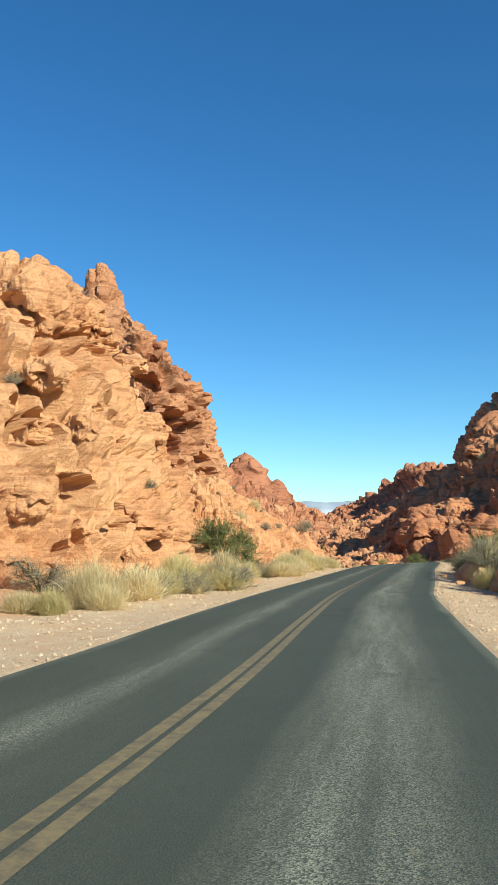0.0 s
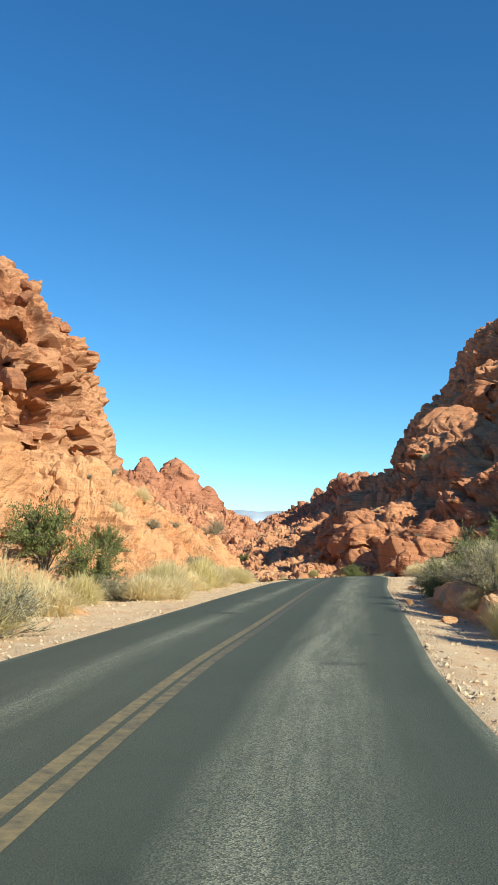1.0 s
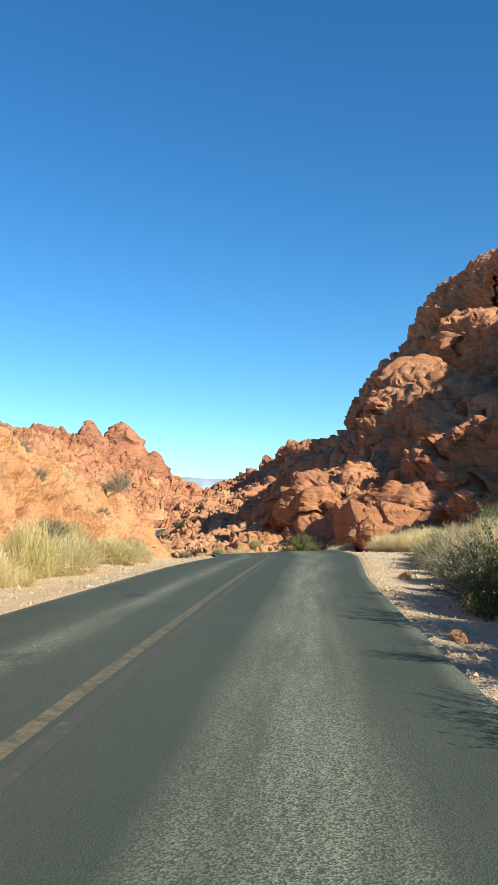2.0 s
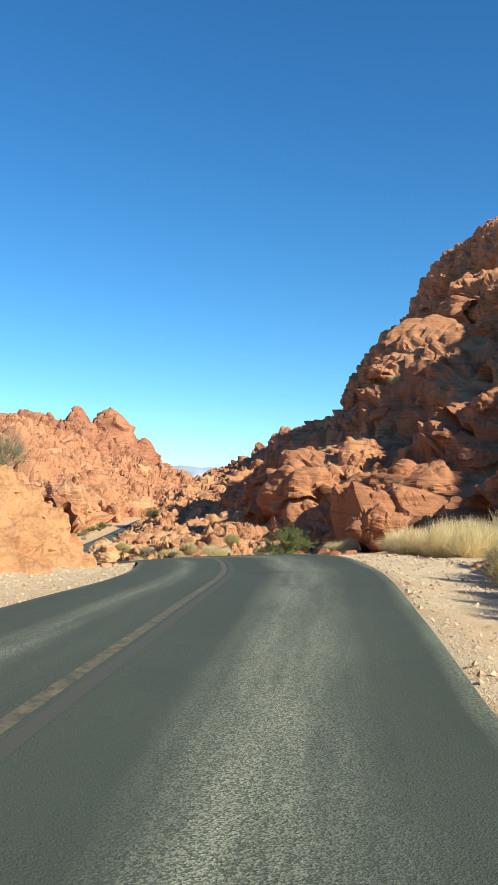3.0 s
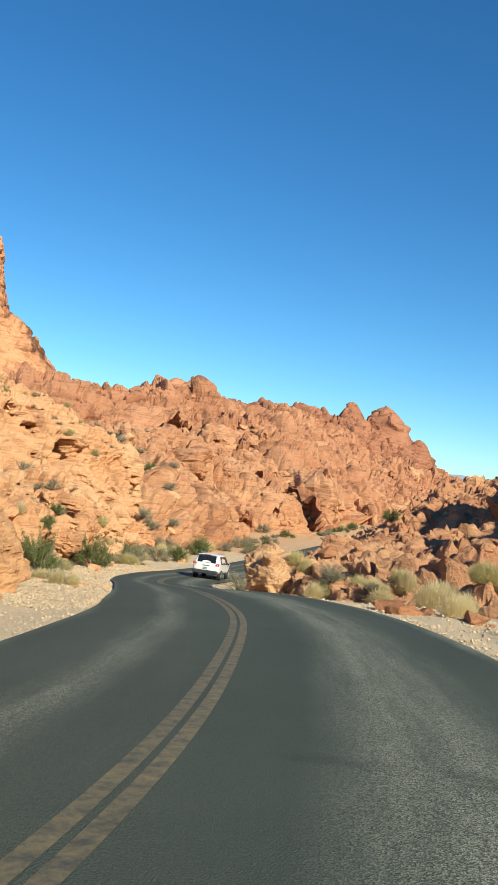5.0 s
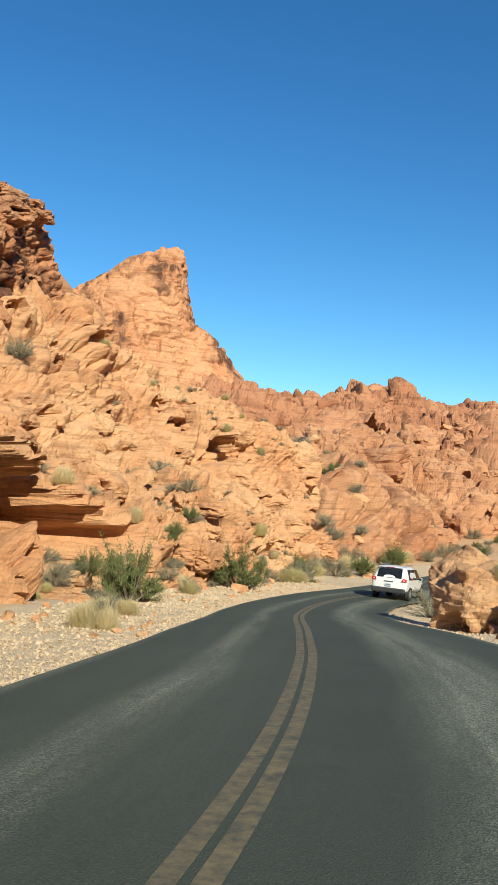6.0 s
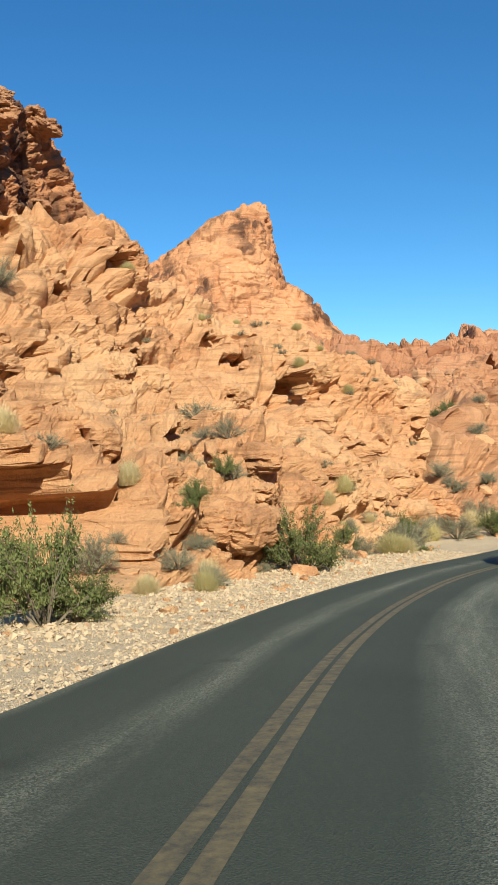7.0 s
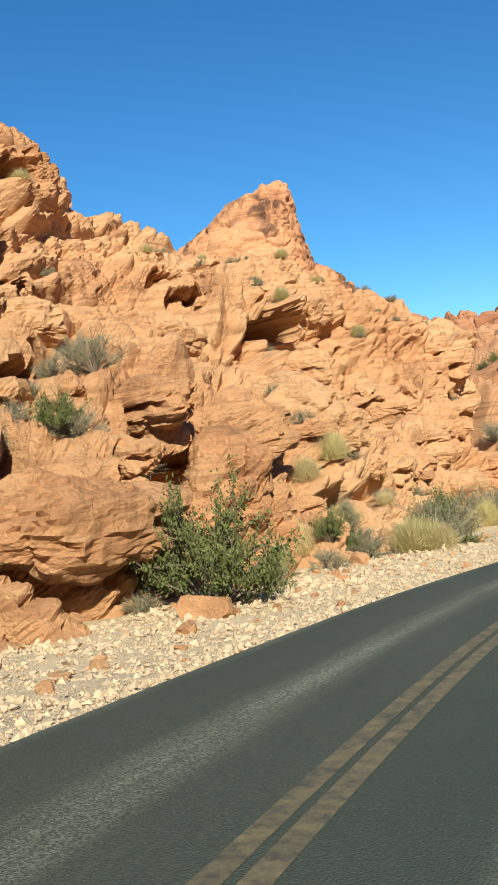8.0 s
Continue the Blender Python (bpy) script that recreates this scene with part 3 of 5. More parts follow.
NEAR_SLOPE = [
    [(1.0, 106.5, -9), (-5, 110.5, -5), (-13, 115, 0.5), (-24, 122, 8.5)],
    [(-3, 117.5, -10.5), (-8, 122, -5.6), (-15.5, 127.5, -2.6), (-24, 133.5, 3.6)],
    [(-5.2, 126, -11.4), (-7.6, 128.6, -7.8), (-15.5, 134.6, -4.2), (-22.2, 141, 3.6)],
    [(-6.4, 133.5, -12), (-8.4, 136, -7.8), (-13, 141.5, -5.2), (-21.5, 149.5, 0.6)],
    [(-7.6, 146, -13), (-10.4, 149, -8.4), (-14.8, 153.6, -5.2), (-19.6, 158.6, 1.2)],
    [(-8.6, 156, -13.6), (-11.2, 158.6, -8.4), (-13.6, 162, -5.4), (-17.6, 166.4, -1.2)],
    [(-9.4, 166, -14.2), (-13, 168, -8.5), (-17, 173, -5), (-25, 188, -4.5)]]
# above each profile a brow, and the hill behind it
for prof, (bx, by, bz) in zip(NEAR_SLOPE, ((-30, 128, 9.5), (-30, 139, 8.5), (-26.5, 147, 8.0), (-27.5, 155.5, 5.2), (-25, 164, 2.6), (-23.5, 173, -2.0), (-31, 196, -5))):
    prof += [(bx, by, bz), (bx - 11, by + 10, bz - 0.6)]
MID_SLOPE = [
    [(-15, 152, -14.7), (-21, 157, -9), (-28, 163, -6.4), (-35, 172, -4.6), (-46, 188, -5)],
    [(-10.5, 163, -14.3), (-15.4, 166, -8.6), (-20.5, 171, -5.6), (-29, 186, -4.6), (-44, 210, -5)],
    [(-9, 180, -15.0), (-14, 185, -8.5), (-20, 192, -5.0), (-33, 212, -2.4), (-50, 235, -3)],
    [(-6, 215, -15.8), (-11, 222, -9.5), (-20, 232, -5.5), (-37, 252, 0.2), (-60, 280, 1)],
    [(-3, 250, -16.4), (-6, 258, -10), (-16, 267, -5.5), (-40, 300, 3), (-70, 330, 5)],
    [(2, 300, -17.0), (-1, 315, -9.5), (-10, 327, -4.5), (-42, 370, 9), (-70, 400, 10)]]
FAR_SLOPE = [
    [(-3, 250, -14.6), (-6, 258, -11), (-16, 267, -6.5), (-40, 300, 2), (-70, 330, 4)],
    [(2, 300, -14.8), (-1, 315, -9.5), (-10, 327, -4.5), (-42, 370, 9), (-70, 400, 10)],
    [(8, 350, -15.5), (4, 365, -9.5), (-5, 385, -3), (-46, 440, 13), (-80, 480, 14)],
    [(20, 410, -16), (14, 440, -10), (2, 470, -5), (-30, 540, 12), (-60, 600, 16)],
    [(45, 480, -17), (40, 520, -9), (25, 560, -4), (-10, 640, 12), (-40, 700, 14)],
    [(85, 560, -17), (80, 620, -8), (66, 690, 0), (40, 760, 10), (20, 800, 10)]]
HOLES = ((-16.4, 154.4, -2.45, 1.45, 5.5), (-5.0, 118.2, -5.8, 3.2, 10.0), (-6.6, 121.8, -6.4, 2.2, 7.5), (-6.8, 124.6, -7.2, 2.1, 4.6), (-14.6, 153.7, -5.8, 0.65, 1.6), (-12.4, 155.0, -6.2, 0.8, 1.6),
         (-13.0, 155.8, -4.6, 0.6, 1.3), (-11.7, 150.3, -7.9, 0.55, 1.3), (-11.4, 159.0, -8.2, 0.5, 1.2), (-21.6, 152.5, 0.8, 0.75, 1.5), (-20.0, 142.7, -1.2, 0.95, 2.0), (-17.8, 134.5, -1.1, 0.4, 1.1),
         (-8.2, 135.5, -7.9, 0.6, 1.3), (-7.4, 128.0, -7.9, 0.6, 1.4), (-22.8, 145.6, 4.4, 0.8, 1.7), (-21.3, 141.6, 3.4, 0.6, 1.4), (-20.6, 139.4, 2.6, 0.5, 1.2), (-24.6, 138.6, 6.2, 0.6, 1.2),
         (-14.5, 134.8, -5.2, 0.9, 1.7), (-12.9, 156.3, -6.9, 0.9, 2.4), (-9.0, 136.2, -7.6, 0.7, 2.0), (-20.8, 150.6, -0.9, 0.6, 1.2))
outcrop("canyon_hillside", NEAR_SLOPE, 0.12, ROCK_ORANGE, (6.5, 2.8, 1.2, 0.5), (0.04, 0.07, 0.12, 0.13), 4, "broad orange sandstone hillside with ledges and caves",
        pocket=((2.4, 0.7, 0.1), (1.1, 0.9, 0.14)), bed=0.42, bulge=0.3, ends=(1, 0), gully=1.6, billow=0.42, crevice=0.6, dip=7, lumps=(0.6, 0.3, 0.15, 0.07),
        caves=HOLES, knobs=((-23.8, 146.0, 4.6, 3.6, 1.5), (-11.5, 140.5, -5.6, 3.0, 0.6)))
outcrop("summit_crag", [
    [(-22, 128, -2), (-25, 132, 10), (-30, 137.5, 16), (-42, 143, 14)],
    [(-25, 136, -2), (-28, 140, 12), (-31.5, 144, 16.2), (-42, 150, 15)],
    [(-29, 145.5, -1), (-31.6, 148, 11), (-33.6, 150.5, 15.0), (-44, 157, 13)],
    [(-31.5, 151.5, -1), (-33.4, 153.4, 8.5), (-34.8, 155, 12.4), (-44, 162, 10)]],
    0.16, ROCK_VARNISHED, (4.0, 1.7, 0.7), (0.08, 0.1, 0.12), 15, "dark varnished crag on top of the slope", bed=0.7, bulge=0.5, billow=0.36, lumps=(0.6, 0.3, 0.14))
outcrop("canyon_hillside", MID_SLOPE, 0.26, ROCK_BROWN, (9.0, 4.0, 1.8, 0.8), (0.05, 0.08, 0.14, 0.14), 4, "orange sandstone slope of rounded ledges above the lower road",
        pocket=((4.0, 0.7, 0.16), (1.9, 0.8, 0.15)), bed=0.9, bulge=0.8, ends=(0, 0), gully=2.4, billow=0.45, crevice=1.5, dip=8, lumps=(0.7, 0.34, 0.16, 0.075))
outcrop("canyon_hillside", FAR_SLOPE, 0.6, ROCK_MID, (15.0, 7.0, 2.8), (0.16, 0.16, 0.14), 4, "rugged orange rock slope far down the canyon", bed=1.6, bulge=0.9, ends=(0, 1), flat=0.8, dip=30, billow=0.5, crevice=3.5, lumps=(0.6, 0.3, 0.14))
outcrop("upper_ridge", [
    [(-50, 225, -3), (-68, 235, 5), (-95, 245, 10)],
    [(-55, 258, 1), (-73, 268, 11), (-98, 285, 10)],
    [(-52, 285, 3), (-69, 288, 10.5), (-90, 300, 8)],
    [(-48, 310, 3), (-70, 320, 12), (-95, 340, 8)],
    [(-48, 350, 5), (-77, 368, 17), (-100, 390, 10)],
    [(-42, 378, 6), (-70, 390, 22), (-95, 410, 12)],
    [(-35, 440, 6), (-64, 455, 24), (-90, 480, 14)],
    [(-14, 495, 6), (-50, 525, 27), (-80, 550, 18)],
    [(0, 550, 5), (-38, 580, 28), (-70, 620, 20)],
    [(10, 600, 3), (-28, 635, 27), (-60, 700, 20)]],
    0.55, ROCK_MID, (12.0, 5.5, 2.4), (0.24, 0.2, 0.16), 7, "rounded orange rock ridge above the canyon", bed=1.2, bulge=1.1, billow=0.45, crevice=2.5,
    knobs=((-76, 384, 22, 12, 3), (-68, 284, 13, 5, 2)))
# the crest of the peak, each point with a face that falls towards the canyon
NEEDLE_CREST = ((-146, 282, 32), (-133, 285, 38), (-123.5, 288, 44.2), (-114.5, 292, 50.6), (-109.8, 295, 53.2), (-103.6, 298, 53.4), (-100.6, 298, 45.0), (-95.6, 297, 32.5), (-90.5, 297, 28.4), (-82, 298, 18))
outcrop("needle_peak", [[(x + 14, y - 40, -4), (x + 8, y - 24, 0.32 * z), (x + 3.6, y - 11, z - 11), (x + 0.6, y - 2.0, z - 0.9), (x, y, z), (x - 4, y + 12, 0.6 * z), (x - 8, y + 22, 10)] for x, y, z in NEEDLE_CREST],
    0.36, ROCK_VARNISHED, (7.0, 3.0, 1.3), (0.07, 0.08, 0.09), 8, "pointed orange sandstone peak streaked with dark varnish", bed=0.0, bulge=0.3, gully=1.2)
outcrop("tower_ridge", [
    [(-190, 620, 5), (-175, 700, 30), (-165, 775, 44), (-180, 840, 20)],
    [(-120, 610, 8), (-116, 700, 32), (-112, 770, 49), (-120, 840, 20)],
    [(-75, 620, 8), (-72, 700, 34), (-70, 768, 48), (-75, 840, 20)],
    [(-42, 640, 6), (-40, 710, 34), (-38, 764, 45), (-42, 840, 20)],
    [(-14, 650, 4), (-12, 715, 32), (-11, 762, 43), (-15, 840, 18)],
    [(16, 660, 0), (15, 720, 25), (14, 759, 40), (10, 830, 14)],
    [(34, 670, -4), (32, 725, 12), (30, 758, 24), (28, 820, 8)],
    [(54, 680, -9), (52, 725, -3), (49, 756, 2), (46, 810, -4)]],
    1.0, ROCK_FAR, (18, 7.0, 3.0), (0.2, 0.13, 0.09), 9, "weathered red rock ridge with tall crags", bed=2.0, bulge=1.0, gully=5.0, flat=0.6, dip=55)


def rock_tower(name, x, y, z, radius, height, lean, seed, label, mat=None, taper=0.45, amp=1.0):
    """A blunt rock tower that stands out of a ridge."""
    nu, nv = 70, 60
    a = np.linspace(0, 2 * math.pi, nu)[:, None]
    v = np.linspace(0, 1, nv)[None, :]
    r = radius * (1.15 - taper * v) * np.sqrt(np.clip(1 - v ** 6, 0, 1))
    g = np.stack([x + r * np.cos(a) + lean * v, y + r * np.sin(a) + 0 * v, z + height * v + 0 * a], 2)
    p = g.reshape(-1, 3)
    n = np.stack([np.cos(a) + 0 * v, np.sin(a) + 0 * v, 0.4 + 0 * a * v], 2).reshape(-1, 3)
    h = np.zeros(len(p))
    for k, (s, amp) in enumerate(((radius * 0.7, 0.25 * amp), (radius * 0.3, 0.22 * amp))):
        lift, crack = blocks(tilted(p), s, seed + k, 1.0)
        h += amp * (lift - 0.3 * s * crack)
    h = h.reshape(nu, nv)
    h[-1] = h[0]
    p = p + n * h.reshape(-1)[:, None]
    return tagged(link_mesh(name, p, grid_faces(nu, nv), mat or ROCK_FAR), label, "rock tower", "rock towers")


rock_tower("rock_pillar", -13.2, 77.6, 14, 2.9, 11.0, -0.6, 23, "slender leaning pillar of red sandstone", ROCK_BROWN, 0.72, 0.8)
rock_tower("rock_tower", -31, 760, 22, 19, 37, 1, 21, "squat red rock tower with a split top", None, 0.86, 0.5)
rock_tower("rock_tower", -2, 757, 18, 25, 41, -2, 22, "broad blunt red rock tower", None, 0.78, 0.5)
rock_tower("rock_tower", 24, 754, 4, 15, 31, 1, 24, "low rounded red rock tower", None, 0.7, 0.5)


def stepped(stations):
    """The same profiles with a steep face above the shelf, a ledge, and a second face."""
    out = []
    for st in stations:
        a, b, c = (Vector(st[k]) for k in (2, 3, 4))

        def between(p, q, along, height):
            return (p.x + (q.x - p.x) * along, p.y + (q.y - p.y) * along, p.z + (q.z - p.z) * height)
        out.append(st[:3] + [between(a, b, 0.16, 0.5), between(a, b, 0.36, 0.85), tuple(b - Vector((0, 0, 0.8))), between(b, c, 0.14, 0.04), between(b, c, 0.21, 0.32), between(b, c, 0.50, 0.40), between(b, c, 0.58, 0.72)] + st[4:])
    return out


# first two profiles and near crests, out of view, are added to shade the face
outcrop("right_mountain", stepped([
    [(40, 2, -2), (43, 4, 1), (50, 8, 5), (58, 14, 12), (86, 26, 48), (125, 30, 54)],
    [(34, 34, -3), (37, 36, 0), (45, 42, 3), (55, 48, 9), (86, 60, 49), (125, 66, 56)],
    [(29, 62, -4.4), (32, 64, -1.5), (40, 70, 0.5), (52, 76, 5), (84, 92, 48), (120, 98, 56)],
    [(28.5, 84, -5.4), (31.5, 88, -2.2), (38, 94, 1.5), (51, 104, 8), (85, 126, 47), (125, 138, 55)],
    [(25, 99, -6.5), (29.5, 106, -2.4), (37, 116, 5.4), (50, 132, 12.5), (88, 170, 45), (130, 180, 52)],
    [(22, 113, -5.5), (29.5, 121, 1.0), (37.5, 138, 7.0), (51, 155, 16), (92, 200, 54), (130, 215, 58)],
    [(21, 128, -6), (28, 135, 2.2), (37, 154, 7), (49, 170, 14.5), (94, 235, 57), (135, 255, 60)]]),
    0.3, ROCK_RED, (8.0, 3.4, 1.4), (0.13, 0.16, 0.18), 5, "steep dark red rock mountain rising above the road", bed=0.8, bulge=1.0, ends=(1, 0), smoothed=0.5, billow=0.35, lumps=(0.5, 0.25, 0.12), dip=8, pocket=((3.6, 0.6, 0.14), (1.8, 0.8, 0.15)))
outcrop("right_mountain", stepped([
    [(22, 113, -6.5), (30, 121, 0.4), (38, 138, 6.0), (50, 155, 16), (90, 200, 53), (130, 215, 57)],
    [(21, 128, -6), (28, 135, 2.2), (37, 154, 7), (49, 170, 14.5), (94, 235, 57), (135, 255, 60)],
    [(19, 143, -7), (27, 150, 1.6), (36, 168, 6), (46, 186, 12), (80, 238, 42.5), (130, 290, 54)],
    [(16, 160, -9), (25, 170, -0.4), (35, 178, 5.2), (41.5, 186, 7.0), (63, 228, 25), (100, 300, 30)],
    [(14, 185, -12), (24, 197, -3.0), (33, 205, 1.2), (40, 215, 2.6), (56, 244, 9.5), (90, 310, 13)]]),
    0.33, ROCK_RED, (8.0, 3.4, 1.4), (0.13, 0.16, 0.18), 5, "dark red rock spur sloping down towards the road", bed=0.8, bulge=1.0, ends=(0, 0), smoothed=0.5, billow=0.35, lumps=(0.5, 0.25, 0.12), dip=8, pocket=((3.2, 0.5, 0.2),))


def rounded_mass(half, seed, hollows=(), nu=110, nv=70, square=0.85):
    """Points of a rounded sandstone mass round the origin: beds, bulges, a few cracks and hollows."""
    a = np.linspace(0, 2 * math.pi, nu)[:, None]
    v = np.linspace(-0.5 * math.pi, 0.5 * math.pi, nv)[None, :]
    ball = np.stack([np.cos(a) * np.cos(v), np.sin(a) * np.cos(v), np.sin(v) + 0 * a], 2)
    ball = np.sign(ball) * np.abs(ball) ** square
    p = ball.reshape(-1, 3) * np.array(half)
    n = ball.reshape(-1, 3) / np.linalg.norm(ball.reshape(-1, 3), axis=1, keepdims=True)
    size = half[2]
    q = p + seed * 13.7
    h = 0.30 * size * fbm(q / (1.1 * size), 3, seed)
    for k, (s, amp) in enumerate(((size * 0.9, 0.16), (size * 0.35, 0.12))):
        lift, crack = blocks(tilted(q, 10), s, seed + 5 * k, 1.6, 0.1 * size / 3)
        h += amp * (lift - 0.45 * s * crack)
    w = tilted(q, 10)[:, 2] / (0.16 * size) + fbm(q / size, 2, seed + 9)
    h += 0.035 * size * ((w - np.floor(w)) - 0.5)
    up = np.zeros(len(p))
    for hx, hy, hz, r, depth in hollows:
        away = (p / np.array(half) - np.array((hx, hy, hz))) / r + 0.25 * vnoise(q / size * 2.5, seed + 3)[:, None]
        hollow = 1 - smooth(0.7, 1.0, np.linalg.norm(away * np.array((0.8, 0.8, 1.3)), axis=1))
        h -= depth * hollow
        up += 0.4 * depth * hollow
    h = h.reshape(nu, nv)
    h[-1] = h[0]
    p = p + n * h.reshape(-1)[:, None]
    p[:, 2] += up
    return p


def dome(x, y, z, half, turn, seed, label, hollows=(), mat=None):
    """A rounded sandstone mass standing out of the slope."""
    p = rounded_mass(half, seed, hollows)
    c, sn = math.cos(radians(turn)), math.sin(radians(turn))
    p = np.stack([p[:, 0] * c - p[:, 1] * sn + x, p[:, 0] * sn + p[:, 1] * c + y, p[:, 2] + z], 1)
    return tagged(link_mesh("rock_dome", p, grid_faces(110, 70), mat or ROCK_RED), label, "rock dome", "rock domes")


def ledge_mesh(seed, mat):
    """A rounded ledge of unit size with an undercut foot, to stand out of a formation."""
    g = np.random.default_rng(seed)
    a = g.uniform(0, 6.3, 4)
    hollows = [(0.9 * math.cos(k), 0.9 * math.sin(k), g.uniform(-0.55, 0.1), g.uniform(0.3, 0.55), g.uniform(0.2, 0.4)) for k in a]
    p = rounded_mass((1.0, g.uniform(0.65, 1.0), g.uniform(0.55, 0.8)), seed, hollows, 72, 44, 0.75)
    ob = link_mesh("ledge", p, grid_faces(72, 44), mat)
    data = ob.data
    bpy.data.objects.remove(ob)
    return data


dome(25.9, 123.0, -1.9, (4.2, 4.6, 3.0), 20, 301, "big rounded red sandstone dome with an overhung flank", ((-0.6, -0.75, -0.25, 0.55, 1.6),))
dome(31.6, 111.1, -0.9, (6.4, 4.0, 2.3), -35, 302, "long rounded red sandstone slab with an undercut foot", ((0.0, -0.95, -0.5, 0.5, 1.2), (0.6, -0.7, -0.4, 0.4, 1.0)))
dome(34.2, 128.8, 2.1, (3.3, 3.0, 2.1), 10, 303, "red sandstone boulder with a deep alcove", ((-0.35, -0.85, 0.0, 0.62, 2.0),))
dome(40.7, 121.7, 4.4, (2.4, 2.4, 2.0), 40, 304, "blocky red sandstone boulder on the ledge")
dome(22.1, 125.8, -3.6, (2.0, 2.2, 1.9), -10, 305, "dark-sided red sandstone boulder beside the bushes", ((-0.7, -0.6, 0.0, 0.5, 0.8),))
dome(-123, 418, 13.5, (10, 9, 14), 15, 308, "round-topped rust sandstone dome on the skyline", (), ROCK_MID)
dome(-114, 546, 30, (17, 14, 10), -10, 309, "broad rust sandstone dome on the skyline", (), ROCK_MID)
dome(8.4, 121.5, -7.6, (1.4, 1.9, 1.9), 20, 307, "rounded orange sandstone outcrop at the inside of the bend", ((-0.7, -0.6, -0.1, 0.4, 0.5),), ROCK_ORANGE)
dome(24.2, 97.1, -2.8, (1.2, 1.3, 1.1), 15, 306, "cracked red sandstone boulder behind the dry grass")
outcrop("far_spur", [
    [(15, 180, -12.5), (24, 194, -3.4), (33, 203, 0.6), (42, 216, 2.6), (60, 244, 8), (90, 310, 9)],
    [(16, 230, -14), (26, 248, -5.5), (36, 262, -1), (44, 280, 1.5), (60, 310, 6.5), (90, 350, 7)],
    [(24, 290, -15), (34, 310, -6), (44, 330, -1), (56, 350, 4), (75, 390, 10), (110, 430, 8)],
    [(45, 380, -16), (56, 400, -8), (66, 430, -2), (80, 460, 6), (100, 500, 14), (140, 540, 10)]],
    0.5, ROCK_RED, (7, 3.0, 1.3), (0.28, 0.26, 0.18), 12, "low red rock spur behind the boulders", bed=0.9, bulge=0.8, ends=(0, 1))
outcrop("far_ridge", [
    [(70, 780, -14), (80, 860, 0), (88, 930, 6), (100, 990, 0)],
    [(85, 770, -12), (96, 840, 4), (104, 920, 12), (120, 990, 4)],
    [(95, 730, -10), (112, 800, 12), (122, 868, 23), (140, 930, 10)],
    [(105, 690, -8), (124, 750, 20), (136, 812, 31), (155, 880, 14)],
    [(112, 650, -6), (128, 710, 24), (137, 772, 39), (160, 850, 18)],
    [(125, 600, -6), (140, 660, 24), (152, 712, 42), (180, 800, 20)],
    [(170, 580, -6), (190, 640, 28), (205, 700, 50), (230, 780, 24)]],
    1.1, ROCK_FAR, (14, 6.0, 2.6), (0.28, 0.26, 0.18), 13, "far red rock ridge of clustered domes", bed=2.0, bulge=1.1)
outcrop("boulder_ridge", [
    [(16.4, 94, -6.2), (17.8, 96, -6.2), (21, 101, -6.4), (28, 106, -6.8)],
    [(12.4, 112, -7), (15, 113, -5.4), (20, 117, -4.3), (27, 122, -4)],
    [(7.6, 121, -8.8), (9.4, 122.5, -6.6), (15, 128, -5.4), (24, 134, -4)],
    [(5.6, 131, -10.2), (8.0, 132, -7.6), (13, 139, -6), (23, 146, -4)],
    [(5.2, 146, -11.6), (9, 148, -8.6), (15, 155, -6.2), (24, 160, -3)],
    [(6.0, 166, -12.6), (9.5, 168, -8.6), (18, 172, -3), (26, 178, -1)],
    [(8.5, 190, -13.4), (12.5, 194, -8.6), (21, 205, -1), (30, 212, 1)]],
    0.16, ROCK_BROWN, (3.0, 1.4, 0.6), (0.3, 0.3, 0.22), 6, "rugged heap of broken red rock beside the road", bed=0.4)

dome(-8.9, 36.3, 5.0, (0.95, 1.0, 0.8), 15, 311, "rounded orange boulder split by a crack, lodged in the cliff", ((0.2, -0.9, 0.35, 0.35, 0.35),), ROCK_PALE)
dome(-8.2, 38.3, 5.8, (1.4, 1.2, 0.7), -10, 312, "orange sandstone ledge jutting from the cliff", (), ROCK_PALE)
dome(-10.1, 38.2, 6.3, (1.0, 1.0, 0.75), 30, 313, "orange sandstone block jutting from the cliff", (), ROCK_PALE)

# far mountains; the blue haze of distance is put into their base colour
HAZE, hn, hl, hb = material("hazy_mountain")
hc = mixed(hn, hl, noise_tex(hn, hl, hn.new("ShaderNodeNewGeometry").outputs["Position"], 0.004, 6), (0.30, 0.37, 0.44), (0.38, 0.44, 0.50))
hl.new(hc, hb.inputs["Base Color"])
hb.inputs["Roughness"].default_value = 1.0
mx = np.linspace(-2600, 3600, 400)
mp = np.stack([mx / 420.0, 0 * mx, 0 * mx], 1)
top = 96 + 30 * fbm(mp, 5, 50)
depth = np.linspace(0, 1, 14)
mg = np.empty((400, 14, 3))
mg[:, :, 0] = mx[:, None]
mg[:, :, 1] = 3950 + 500 * depth[None] + 40 * fbm(np.stack([np.repeat(mx, 14) / 90, np.tile(depth, 400) * 5, 0 * np.repeat(mx, 14)], 1), 3, 52).reshape(400, 14)
mg[:, :, 2] = -60 + (top[:, None] + 60) * np.sin(depth[None] * math.pi / 2 * 1.05) ** 0.8
tagged(link_mesh("backdrop", mg.reshape(-1, 3), grid_faces(400, 14), HAZE, shade=True), "pale blue hazy mountains on the horizon", "mountains", kind="structure")

